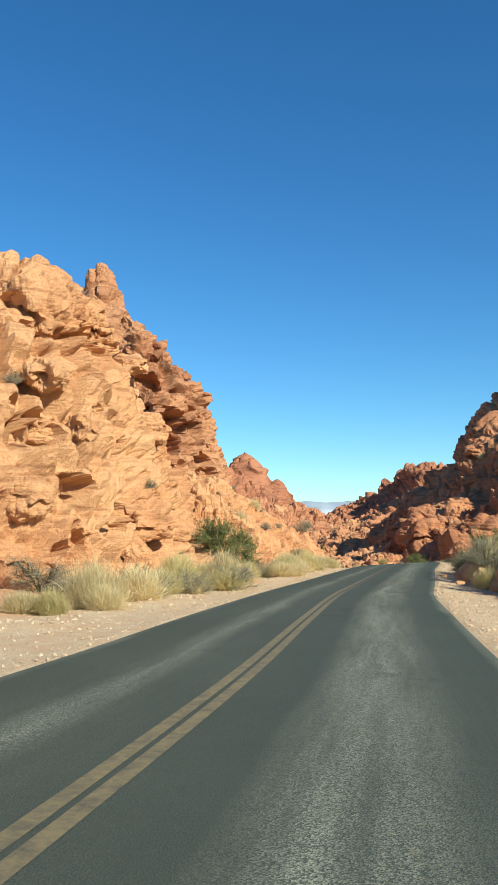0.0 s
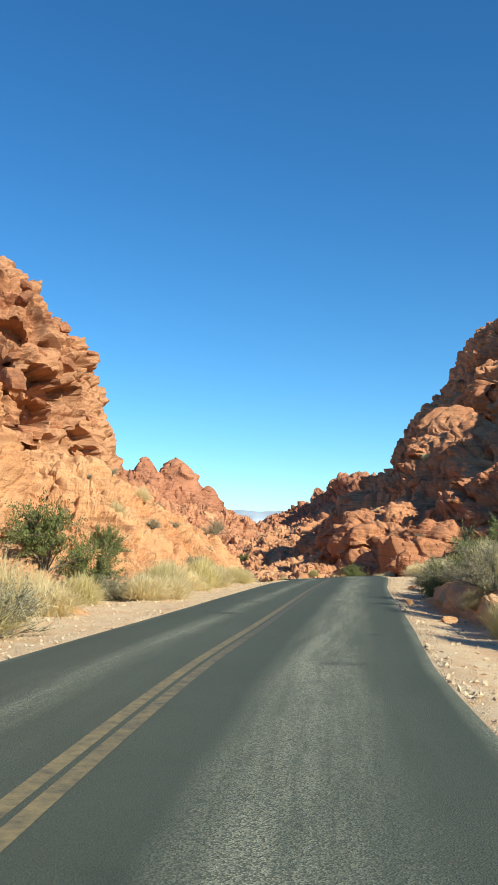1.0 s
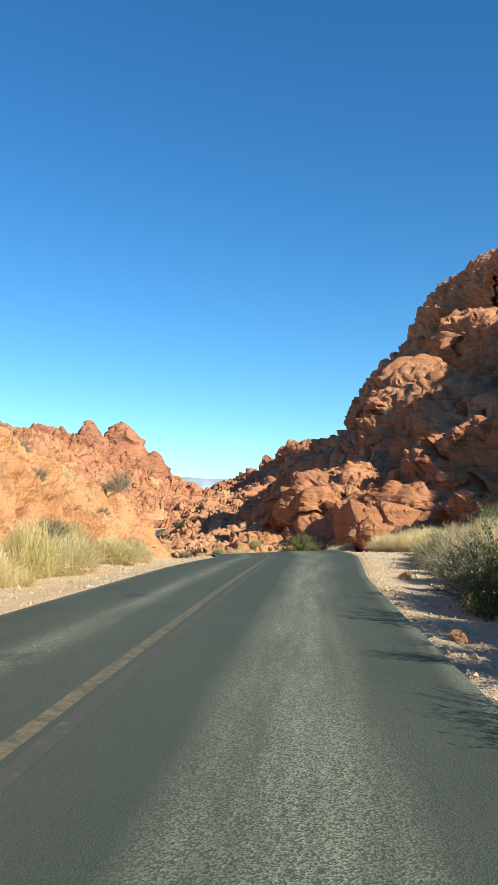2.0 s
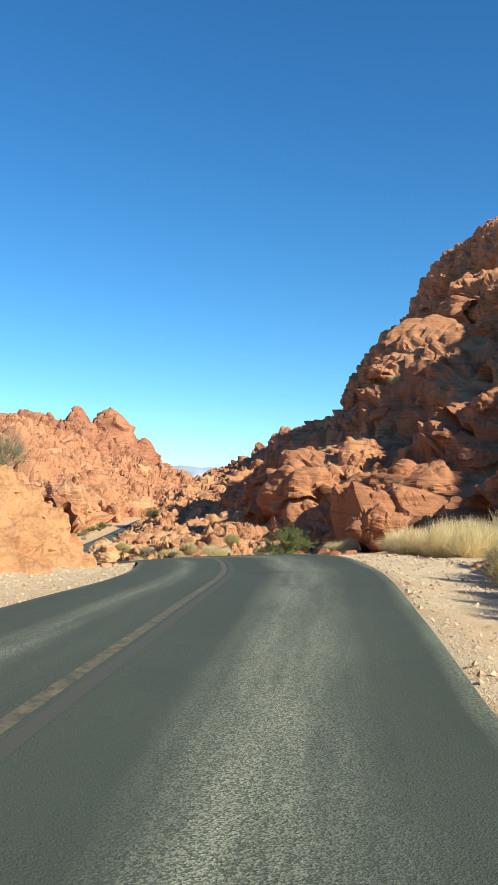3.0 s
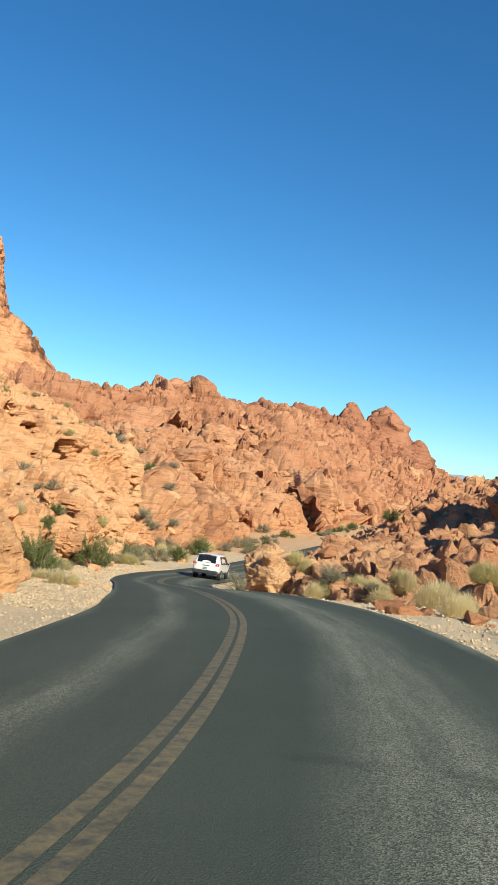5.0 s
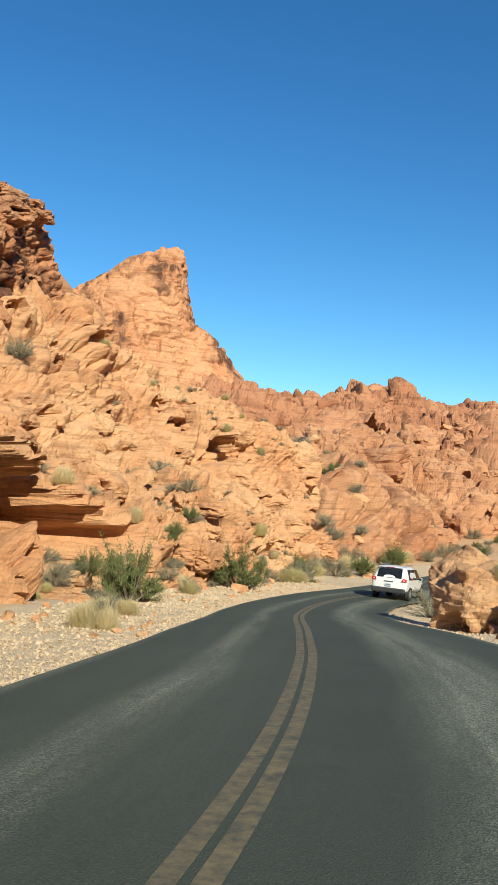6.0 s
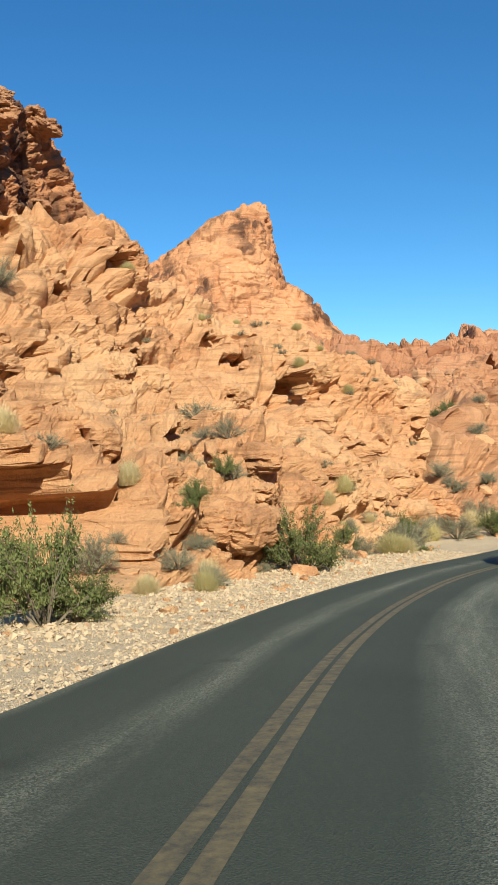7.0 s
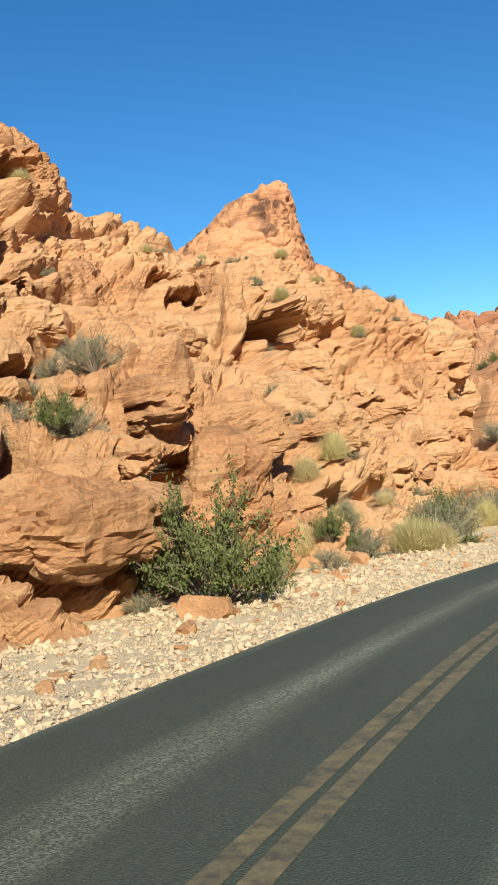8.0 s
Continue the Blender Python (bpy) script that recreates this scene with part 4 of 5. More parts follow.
outcrop("dirt_bank", [
    [(8.6, 26, -1.9), (9.2, 26.3, -0.7), (10.6, 27, -0.3), (20, 30, 0.2)],
    [(9.0, 35, -2.1), (9.6, 35.3, -0.9), (11.0, 36, -0.5), (21, 39, 0.1)],
    [(10.2, 41, -2.3), (10.8, 41.3, -1.1), (12.2, 42, -0.6), (22, 45, 0.0)],
    [(13.1, 52, -2.6), (13.7, 52.4, -1.5), (15.2, 53, -1.1), (25, 56, -0.2)],
    [(16.5, 64, -3.1), (17.3, 64.6, -2.1), (18.9, 65.4, -1.7), (28, 68, -0.8)],
    [(18.7, 73, -3.6), (19.3, 73.4, -2.7), (20.5, 74, -2.4), (29, 76, -1.8)]],
    0.1, EARTH, (1.6, 0.7, 0.3), (0.3, 0.28, 0.22), 14, "crumbling earth bank cut beside the gravel shoulder", bulge=0.5, smoothed=0.2)

# ---- finding the ground under a thing ----
bpy.context.view_layer.update()
DEPS = bpy.context.evaluated_depsgraph_get()


def drop(x, y, z=150.0):
    """The first surface below (x, y, z): place and normal."""
    hit, place, normal, _, ob, _ = scene.ray_cast(DEPS, (x, y, z), (0, 0, -1))
    return (place, normal, ob) if hit else (Vector((x, y, 0)), Vector((0, 0, 1)), None)


# ---- loose rock ----
def rock_mesh(name, seed, cuts, mat, n=7, boxy=0.5):
    """A stone of unit size: a cube blown half round, cut by planes and roughened."""
    rng = np.random.default_rng(seed)
    k = np.linspace(-1, 1, n)
    verts, faces = [], []
    for axis in range(3):
        for side in (-1, 1):
            a, b = np.meshgrid(k, k, indexing="ij")
            f = np.empty((n * n, 3))
            f[:, axis], f[:, (axis + 1) % 3], f[:, (axis + 2) % 3] = side, a.ravel(), b.ravel()
            q = grid_faces(n, n) + len(verts) * n * n
            faces.append(q if side < 0 else q[:, ::-1])
            verts.append(f)
    p = np.concatenate(verts)
    ball = p / np.linalg.norm(p, axis=1, keepdims=True)
    p = boxy * p * 0.62 + (1 - boxy) * ball
    for _ in range(cuts):
        w = rng.normal(size=3)
        w /= np.linalg.norm(w)
        over = p @ w - rng.uniform(0.42, 0.72)
        p = p - np.maximum(over, 0)[:, None] * w
    p = p + ball * (0.05 * fbm(p * 2.2 + seed * 7.7, 3, seed))[:, None]
    _, first, same = np.unique(np.round(np.concatenate(verts), 5), axis=0, return_index=True, return_inverse=True)
    me = link_mesh(name, p[first] * 0.6, same.ravel()[np.concatenate(faces)], mat)
    data = me.data
    bpy.data.objects.remove(me)
    return data


BLOCKS_ORANGE = [rock_mesh("block", 100 + k, 9, ROCK_ORANGE, 7, 0.75) for k in range(7)]
BLOCKS_RED = [rock_mesh("block", 120 + k, 9, ROCK_RED, 7, 0.7) for k in range(7)]
BOULDERS = [rock_mesh("boulder", 140 + k, 8, ROCK_RED, 10, 0.4) for k in range(4)] + [rock_mesh("boulder", 150 + k, 8, ROCK_ORANGE, 10, 0.4) for k in range(4)]
formation = {o.name: o for o in scene.objects if o.get("category") == "rock formation"}
rng = random.Random(5)


def turned(place, size, stretch, sink=0.25, lean=0.35):
    m = Matrix.Translation(place) @ Euler((rng.uniform(-lean, lean), rng.uniform(-lean, lean), rng.uniform(0, 6.3))).to_matrix().to_4x4()
    return Matrix.Translation((0, 0, -sink * size)) @ m @ Matrix.Diagonal((size * stretch[0], size * stretch[1], size * stretch[2], 1))


def lodge(parent, stations, meshes, count, sizes, u_range=(0, 1), v_range=(0.05, 0.8), name="block", sink=0.12, lean=0.35, tall=(0.5, 0.95), clear=()):
    """Blocks that stick out of a formation, as its parts."""
    st = np.asarray(stations, float)
    lines = [spline(st[:, j], 80) for j in range(st.shape[1])]
    for _ in range(count):
        u = rng.uniform(*u_range)
        prof = spline([ln[int(u * 79)] for ln in lines], 60)
        q = prof[int(rng.uniform(*v_range) * 59)]
        place, normal, ob = drop(q[0] + rng.uniform(-0.5, 0.5), q[1] + rng.uniform(-0.5, 0.5), q[2] + 9)
        if ob is None or not ob.name.startswith(parent.name.split(".")[0]) or any((place - Vector(c[:3])).length < 1.6 * c[3] + 1.0 for c in clear):
            continue
        size = sizes[0] * (sizes[1] / sizes[0]) ** (rng.random() ** 1.8)
        b = new(name, rng.choice(meshes))
        b.parent = parent
        b.matrix_world = turned(place, size, (rng.uniform(0.8, 1.5), rng.uniform(0.7, 1.1), rng.uniform(*tall)), sink=sink, lean=lean)


RIGHT_LOW = [
    [(28.5, 84, -4.4), (31.5, 88, -2.2), (38, 94, 1.5), (42, 97, 4)],
    [(24, 99, -5), (29, 106, -1.2), (37, 116, 6.2), (41, 121, 10)],
    [(22, 113, -5.5), (29.5, 121, 1.0), (37.5, 138, 7.0), (41, 143, 10)],
    [(21, 128, -6), (28, 135, 2.2), (37, 154, 7), (41, 158, 10)],
    [(19, 143, -7), (27, 150, 2.6), (36, 168, 7), (39, 173, 9)],
    [(16, 160, -9), (25, 170, 1.4), (35, 178, 7), (38, 181, 8)]]
RIDGE_LOW = [
    [(16.4, 94, -5.4), (21, 101, -4.2), (28, 106, -4)], [(12.4, 112, -7), (20, 117, -4.3), (27, 122, -4)], [(7.4, 121, -8.6), (15, 128, -5.4), (24, 134, -4)],
    [(4.4, 131, -10), (13, 139, -6), (23, 146, -4)], [(3.4, 146, -11.4), (15, 155, -5.8), (24, 160, -3)], [(3.8, 166, -12.6), (18, 172, -3), (26, 178, -1)]]
LEDGES_ORANGE, LEDGES_BROWN, LEDGES_RED, LEDGES_PALE = ([ledge_mesh(400 + 20 * j + k, mat) for k in range(6)] for j, mat in enumerate((ROCK_ORANGE, ROCK_BROWN, ROCK_RED, ROCK_PALE)))
BIG_HOLES = [c for c in HOLES if c[4] > 2.5]
lodge(formation["canyon_hillside"], NEAR_SLOPE, LEDGES_ORANGE, 120, (0.5, 1.9), (0.14, 0.62), (0.05, 0.5), "ledge", 0.4, 0.2, (0.8, 1.5), BIG_HOLES)
lodge(formation["canyon_hillside"], NEAR_SLOPE, LEDGES_ORANGE, 60, (0.6, 2.0), (0.62, 0.97), (0.05, 0.34), "ledge", 0.4, 0.2, (0.8, 1.5), BIG_HOLES)
lodge(formation["canyon_hillside.001"], MID_SLOPE, LEDGES_BROWN, 140, (1.4, 4.4), (0.27, 1.0), (0.05, 0.6), "ledge", 0.4, 0.2, (0.8, 1.5))
lodge(formation["canyon_hillside.002"], FAR_SLOPE, LEDGES_BROWN, 60, (3.5, 9.0), (0.0, 1.0), (0.06, 0.85), "ledge", 0.4, 0.2, (0.8, 1.5))
lodge(formation["left_cliff"], [[(-11, 26.5, -1.5), (-12.2, 30, 5), (-14.5, 39, 14.0)], [(-6.5, 30, -1.5), (-8.2, 33, 4), (-10.5, 41, 13.5)], [(-3.2, 33.5, -1.5), (-5.4, 37, 3.5), (-9.2, 44, 10.4)], [(-2, 41, -1.5), (-4.2, 45, 2.5), (-7.0, 52, 7.2)]], LEDGES_PALE, 20, (0.7, 2.0), (0, 1), (0.4, 0.92), "ledge", 0.45, 0.2, (0.8, 1.4))
lodge(formation["canyon_hillside"], NEAR_SLOPE, BLOCKS_ORANGE, 170, (0.2, 1.1), (0.12, 1.0), (0.02, 0.6))
lodge(formation["canyon_hillside.001"], MID_SLOPE, BLOCKS_ORANGE, 150, (0.6, 2.6), (0.1, 1.0), (0.02, 0.8))
lodge(formation["needle_peak"], [[(x + 8, y - 24, 0.32 * z), (x + 3.6, y - 11, z - 11)] for x, y, z in NEEDLE_CREST[1:8]], BLOCKS_ORANGE, 24, (1.0, 3.0), (0, 1), (0.05, 0.85), "block", 0.3)
lodge(formation["right_mountain"], RIGHT_LOW, LEDGES_RED, 34, (0.8, 2.3), (0.0, 0.62), (0.05, 0.8), "ledge", 0.5, 0.2, (0.7, 1.3))
lodge(formation["right_mountain.001"], RIGHT_LOW, LEDGES_RED, 30, (0.9, 2.3), (0.5, 1.0), (0.05, 0.7), "ledge", 0.5, 0.2, (0.7, 1.3))
lodge(formation["right_mountain"], RIGHT_LOW, BLOCKS_RED, 150, (0.4, 2.2), (0.0, 0.62), (0.0, 0.9))
lodge(formation["right_mountain.001"], RIGHT_LOW, BLOCKS_RED, 170, (0.5, 2.6), (0.5, 1.0), (0.0, 0.9))
lodge(formation["boulder_ridge"], RIDGE_LOW, BLOCKS_RED[:3] + BLOCKS_ORANGE, 290, (0.3, 1.7), (0.0, 1.0), (0.0, 0.98))

UPPER = [[(-50, 225, -3), (-68, 235, 5)], [(-52, 285, 3), (-69, 288, 10.5)], [(-48, 350, 5), (-77, 368, 17)], [(-35, 440, 6), (-64, 455, 24)], [(-14, 495, 6), (-50, 525, 27)], [(10, 600, 3), (-28, 635, 27)]]
lodge(formation["upper_ridge"], UPPER, BLOCKS_RED, 60, (2.5, 9.0), (0, 1), (0.1, 0.95))
lodge(formation["left_cliff"], [[(-6.5, 30, -1.5), (-8.2, 33, 4), (-10.5, 41, 12.4)], [(-3.2, 33.5, -1.5), (-5.4, 37, 3.5), (-9.2, 44, 10.4)], [(-2, 41, -1.5), (-4.2, 45, 2.5), (-7.0, 52, 7.2)]], BLOCKS_ORANGE, 26, (0.4, 1.5), (0, 1), (0.1, 0.9))
lodge(formation["pillar_cliff"], [[(-13.4, 66, 6), (-13.0, 73, 15)], [(-5.6, 68, 5), (-6.4, 75, 15.4)], [(-2.4, 72, 3.5), (-3.6, 77, 13.4)]], BLOCKS_RED, 40, (0.6, 2.0), (0, 1), (0.1, 0.95))
lodge(formation["summit_crag"], [[(-25, 132, 10), (-30, 137.5, 16)], [(-28, 140, 12), (-31.5, 144, 16.2)], [(-31.6, 148, 11), (-33.6, 150.5, 15)]], LEDGES_BROWN, 14, (0.8, 1.8), (0, 1), (0.0, 0.5), "ledge", 0.4, 0.2)
lodge(formation["dirt_bank"], [[(8.6, 26, -1.9), (10.6, 27, -0.3)], [(10.2, 41, -2.3), (12.2, 42, -0.6)], [(16.5, 64, -3.1), (18.9, 65.4, -1.7)]], BLOCKS_ORANGE, 40, (0.12, 0.45), (0, 1), (0.0, 1.0), "stone")
lodge(formation["road_bank"], [[(3.2, 56, -2.4), (-1.8, 61, 2.0)], [(8.0, 77, -3.4), (2.6, 80.5, 0.9)], [(5.7, 97, -5.5), (2.6, 101, -2.6)]], BLOCKS_ORANGE, 40, (0.25, 0.9), (0, 1), (0.05, 0.95))


def boulder(x, y, size, mesh, label, z=150.0):
    place, normal, ob = drop(x, y, z)
    b = new("boulder", mesh)
    b.matrix_world = turned(place, size, (rng.uniform(0.9, 1.3), rng.uniform(0.8, 1.1), rng.uniform(0.6, 0.9)), sink=-0.08)
    return tagged(b, label, "boulder", "boulders beside the road")


for x, y, size in ((0.25, 38.2, 0.5), (-0.9, 34.5, 0.25), (9.2, 37.5, 0.35), (10.0, 44, 0.3), (13.6, 57, 0.3), (-2.2, 121.4, 0.4), (-4.2, 131.0, 0.35), (-3.4, 128.0, 0.25), (-6.3, 140, 0.6), (9.2, 85.6, 0.3), (8.8, 87.0, 0.45), (8.0, 91.0, 0.5)):
    boulder(x, y, size, BOULDERS[4 + int(x * 10) % 4], "orange sandstone stone lying on the gravel shoulder")
for _ in range(70):
    y = rng.uniform(86, 150)
    d = RIGHT_EDGE + rng.uniform(1.6, 7)
    k = int(np.argmin(np.abs(LINE[:, 1] - y)))
    boulder(LINE[k, 0] + d * SIDE[k, 0], LINE[k, 1] + d * SIDE[k, 1], 0.25 + 0.8 * rng.random() ** 2.2, BOULDERS[rng.randrange(4)], "broken red sandstone boulder beside the road")
for _ in range(45):
    y = rng.uniform(104, 160)
    d = LEFT_EDGE - rng.uniform(2.6, 6.5)
    k = int(np.argmin(np.abs(LINE[:, 1] - y)))
    boulder(LINE[k, 0] + d * SIDE[k, 0], LINE[k, 1] + d * SIDE[k, 1], 0.2 + 0.7 * rng.random() ** 2.5, BOULDERS[4 + rng.randrange(4)], "fallen orange sandstone block at the foot of the slope")

for _ in range(90):
    y = rng.uniform(108, 142)
    d = LEFT_EDGE - rng.uniform(0.5, 4.2)
    k = int(np.argmin(np.abs(LINE[:, 1] - y)))
    boulder(LINE[k, 0] + d * SIDE[k, 0], LINE[k, 1] + d * SIDE[k, 1], 0.09 + 0.16 * rng.random() ** 2, BOULDERS[4 + rng.randrange(4)], "small broken sandstone lump on the gravel shoulder", 0.0)


# ---- gravel ----
def gravel():
    g = np.random.default_rng(9)
    n = 110000
    s = np.where(g.random(n) < 0.5, g.uniform(140, 190, n), g.uniform(20, 150, n))
    side = g.random(n) < np.where(s > 140, 0.85, 0.5)
    out = 0.1 + 4.4 * g.random(n) ** 1.3
    k = np.clip(np.searchsorted(LINE_S, s), 0, len(LINE_S) - 1)
    d = np.where(side, LEFT_AT[k] - out, RIGHT_AT[k] + out)
    x, y = (np.interp(s, LINE_S, LINE[:, j]) + d * np.interp(s, LINE_S, SIDE[:, j]) for j in (0, 1))
    z, _ = ground_height(x, y)
    r = 0.013 * (1 + 3.6 * g.random(n) ** 10) * (1 + 0.5 * smooth(1, 3, out)) * np.where(side, 0.8 + 0.35 * smooth(105, 125, y), 1.0)
    lump = np.array([(1, 0.1, -0.1), (0.1, 1, 0.1), (-1, 0, 0.1), (0, -1, -0.1), (0.15, 0.1, 0.75), (0, 0, -0.75)])
    v = lump[None] * g.uniform(0.65, 1.2, (n, 1, 3)) + g.normal(0, 0.17, (n, 6, 3))
    a, b = g.uniform(0, 6.3, n), g.normal(0, 0.6, n)
    c, sn, cb, sb = np.cos(a)[:, None], np.sin(a)[:, None], np.cos(b)[:, None], np.sin(b)[:, None]
    v = np.stack([v[:, :, 0], v[:, :, 1] * cb - v[:, :, 2] * sb, v[:, :, 1] * sb + v[:, :, 2] * cb], 2)
    v = np.stack([v[:, :, 0] * c - v[:, :, 1] * sn, v[:, :, 0] * sn + v[:, :, 1] * c, v[:, :, 2]], 2) * r[:, None, None]
    v += np.stack([x, y, z + r * 0.2], 1)[:, None]
    f = np.array([(k, (k + 1) % 4, 4) for k in range(4)] + [((k + 1) % 4, k, 5) for k in range(4)])
    f = (f[None] + 6 * np.arange(n)[:, None, None]).reshape(-1, 3)
    m, nn, l, bsdf = material("pale_gravel")
    geo = nn.new("ShaderNodeNewGeometry")
    col = ramp(nn, l, geo.outputs["Random Per Island"], [(0.0, (0.42, 0.31, 0.20)), (0.3, (0.50, 0.38, 0.25)), (0.7, (0.56, 0.44, 0.295)), (0.97, (0.54, 0.41, 0.27)), (1.0, (0.48, 0.29, 0.18))])
    l.new(col, bsdf.inputs["Base Color"])
    bsdf.inputs["Roughness"].default_value = 0.9
    return tagged(link_mesh("gravel", v.reshape(-1, 3), f, m), "pale loose gravel on the road shoulders", "gravel", kind="stuff")


gravel()


# ---- desert plants ----
def leaf_material(name, a, b, rough=0.75, through_light=0.25):
    m, n, l, bsdf = material(name)
    geo, info = n.new("ShaderNodeNewGeometry"), n.new("ShaderNodeObjectInfo")
    c = mixed(n, l, geo.outputs["Random Per Island"], a, b)
    tint = ramp(n, l, info.outputs["Random"], [(0.0, (0.78, 0.78, 0.74)), (1.0, (1.0, 1.0, 1.0))])
    c = mixed(n, l, 1.0, c, tint, "MULTIPLY")
    l.new(c, bsdf.inputs["Base Color"])
    bsdf.inputs["Roughness"].default_value = rough
    bsdf.inputs["Specular IOR Level"].default_value = 0.2
    thin, both = n.new("ShaderNodeBsdfTranslucent"), n.new("ShaderNodeMixShader")
    l.new(c, thin.inputs["Color"])
    both.inputs[0].default_value = through_light
    l.new(bsdf.outputs[0], both.inputs[1])
    l.new(thin.outputs[0], both.inputs[2])
    l.new(both.outputs[0], n["Material Output"].inputs["Surface"])
    return m


LEAF_GREEN = leaf_material("green_leaf", (0.12, 0.155, 0.05), (0.24, 0.265, 0.10))
LEAF_GREY = leaf_material("grey_leaf", (0.29, 0.285, 0.185), (0.44, 0.415, 0.285))
STRAW = leaf_material("straw", (0.80, 0.67, 0.37), (0.92, 0.82, 0.55), 0.85, 0.45)
STRAW_GREEN = leaf_material("green_straw", (0.66, 0.59, 0.29), (0.84, 0.74, 0.42), 0.85, 0.45)
TWIG = leaf_material("twig", (0.20, 0.16, 0.115), (0.29, 0.24, 0.18))


def tubes(paths, radii, sides=3):
    """Tapered tubes along paths (m x k x 3)."""
    m, k, _ = paths.shape
    t = np.gradient(paths, axis=1)
    t /= np.linalg.norm(t, axis=2, keepdims=True) + 1e-9
    u = np.cross(t, np.array([0.31, 0.77, 0.55]))
    u /= np.linalg.norm(u, axis=2, keepdims=True) + 1e-9
    w = np.cross(t, u)
    ang = np.arange(sides) * 2 * math.pi / sides
    ring = u[:, :, None] * np.cos(ang)[None, None, :, None] + w[:, :, None] * np.sin(ang)[None, None, :, None]
    v = paths[:, :, None] + ring * radii[:, :, None, None]
    idx = np.arange(m * k * sides).reshape(m, k, sides)
    a, b = idx[:, :-1], idx[:, 1:]
    f = np.stack([a, np.roll(a, -1, 2), np.roll(b, -1, 2), b], 3).reshape(-1, 4)
    return v.reshape(-1, 3), f


def shrub(name, seed, stems, leaves, leaf_size, mat, label, spread=0.9, upright=0.5, droop=0.1, clump=0.10):
    """A shrub about 1 m in radius: stems that fork from the base, and leaves in sprays round their outer parts."""
    g = np.random.default_rng(seed)
    az = g.uniform(0, 2 * math.pi, stems)
    tilt = g.uniform(0.1, 1.0, stems) ** upright
    reach = g.uniform(0.75, 1.0, stems)
    t = np.linspace(0, 1, 6)[None, :]
    hor = (reach * tilt * spread)[:, None] * t ** 0.85
    ver = (reach * np.sqrt(np.maximum(1.1 - tilt ** 2, 0.05)))[:, None] * t * 1.15 - droop * t ** 3
    main = np.stack([np.cos(az)[:, None] * hor, np.sin(az)[:, None] * hor, ver], 2) + g.normal(0, 0.03, (stems, 6, 3)) * t[:, :, None]
    forks = 9
    pick = np.repeat(np.arange(stems), forks)
    at_ = g.integers(2, 5, len(pick))
    start = main[pick, at_]
    way = main[pick, -1] - main[pick, 0]
    way = way / np.linalg.norm(way, axis=1, keepdims=True) + g.normal(0, 0.45, (len(pick), 3))
    way[:, 2] = np.abs(way[:, 2]) * 0.75
    ln = g.uniform(0.18, 0.5, len(pick))
    side = start[:, None] + way[:, None] * (ln[:, None] * t)[:, :, None]
    paths = np.concatenate([main, side])
    radii = np.concatenate([np.tile(0.018 * (1.1 - t), (stems, 1)), np.tile(0.008 * (1.1 - t), (len(pick), 1))])
    v, f = tubes(paths, radii)
    base = new(name)
    link_mesh("branchwork", v, f, TWIG, base)
    k = g.integers(0, len(paths), leaves)
    tt = g.uniform(0.35, 1.0, leaves) * 5
    lo = np.minimum(tt.astype(int), 4)
    fr = (tt - lo)[:, None]
    c = paths[k, lo] * (1 - fr) + paths[k, lo + 1] * fr + g.normal(0, clump, (leaves, 3))
    c[:, 2] = np.maximum(c[:, 2], 0.03)
    a = g.normal(size=(leaves, 3))
    a[:, 2] += 0.6
    a /= np.linalg.norm(a, axis=1, keepdims=True)
    b = np.cross(a, g.normal(size=(leaves, 3)))
    b /= np.linalg.norm(b, axis=1, keepdims=True)
    size = leaf_size * g.uniform(0.6, 1.4, leaves)[:, None]
    lv = np.stack([c - a * size, c + b * size * 0.45, c + a * size, c - b * size * 0.45], 1).reshape(-1, 3)
    link_mesh("foliage", lv, np.arange(leaves * 4).reshape(-1, 4), mat, base)
    tagged(base, label, "shrub", "desert shrubs")
    return base


def tuft(name, seed, blades, mat, label):
    """A bunch of dry grass about 1 m high: blades that lean out of one root."""
    g = np.random.default_rng(seed)
    az, up = g.uniform(0, 2 * math.pi, blades), g.uniform(0.12, 1.0, blades)
    flat = np.sqrt(1 - up ** 2)
    reach = g.uniform(0.35, 1.0, blades) ** 0.5
    root = g.normal(0, 0.2, (blades, 2))
    t = np.array([0, 0.4, 0.75, 1.0])[None, :]
    hor = (reach * flat * 0.85)[:, None] * t ** 1.1
    ver = (reach * (0.12 + 0.88 * up))[:, None] * (t ** 0.9 - 0.1 * t ** 3)
    c = np.stack([root[:, :1] + np.cos(az)[:, None] * hor, root[:, 1:] + np.sin(az)[:, None] * hor, ver], 2) + g.normal(0, 0.075, (blades, 4, 3)) * t[:, :, None]
    wide = np.stack([-np.sin(az), np.cos(az), 0.4 * np.sin(5 * az)], 1)[:, None] * (np.array([0.004, 0.0055, 0.0055, 0.003])[None, :, None])
    v = np.stack([c - wide, c + wide], 2).reshape(-1, 3)
    idx = np.arange(blades * 8).reshape(blades, 4, 2)
    f = np.stack([idx[:, :-1, 0], idx[:, :-1, 1], idx[:, 1:, 1], idx[:, 1:, 0]], 2).reshape(-1, 4)
    base = new(name)
    link_mesh("straw", v, f, mat, base)
    return tagged(base, label, "grass", "dry grass tufts")


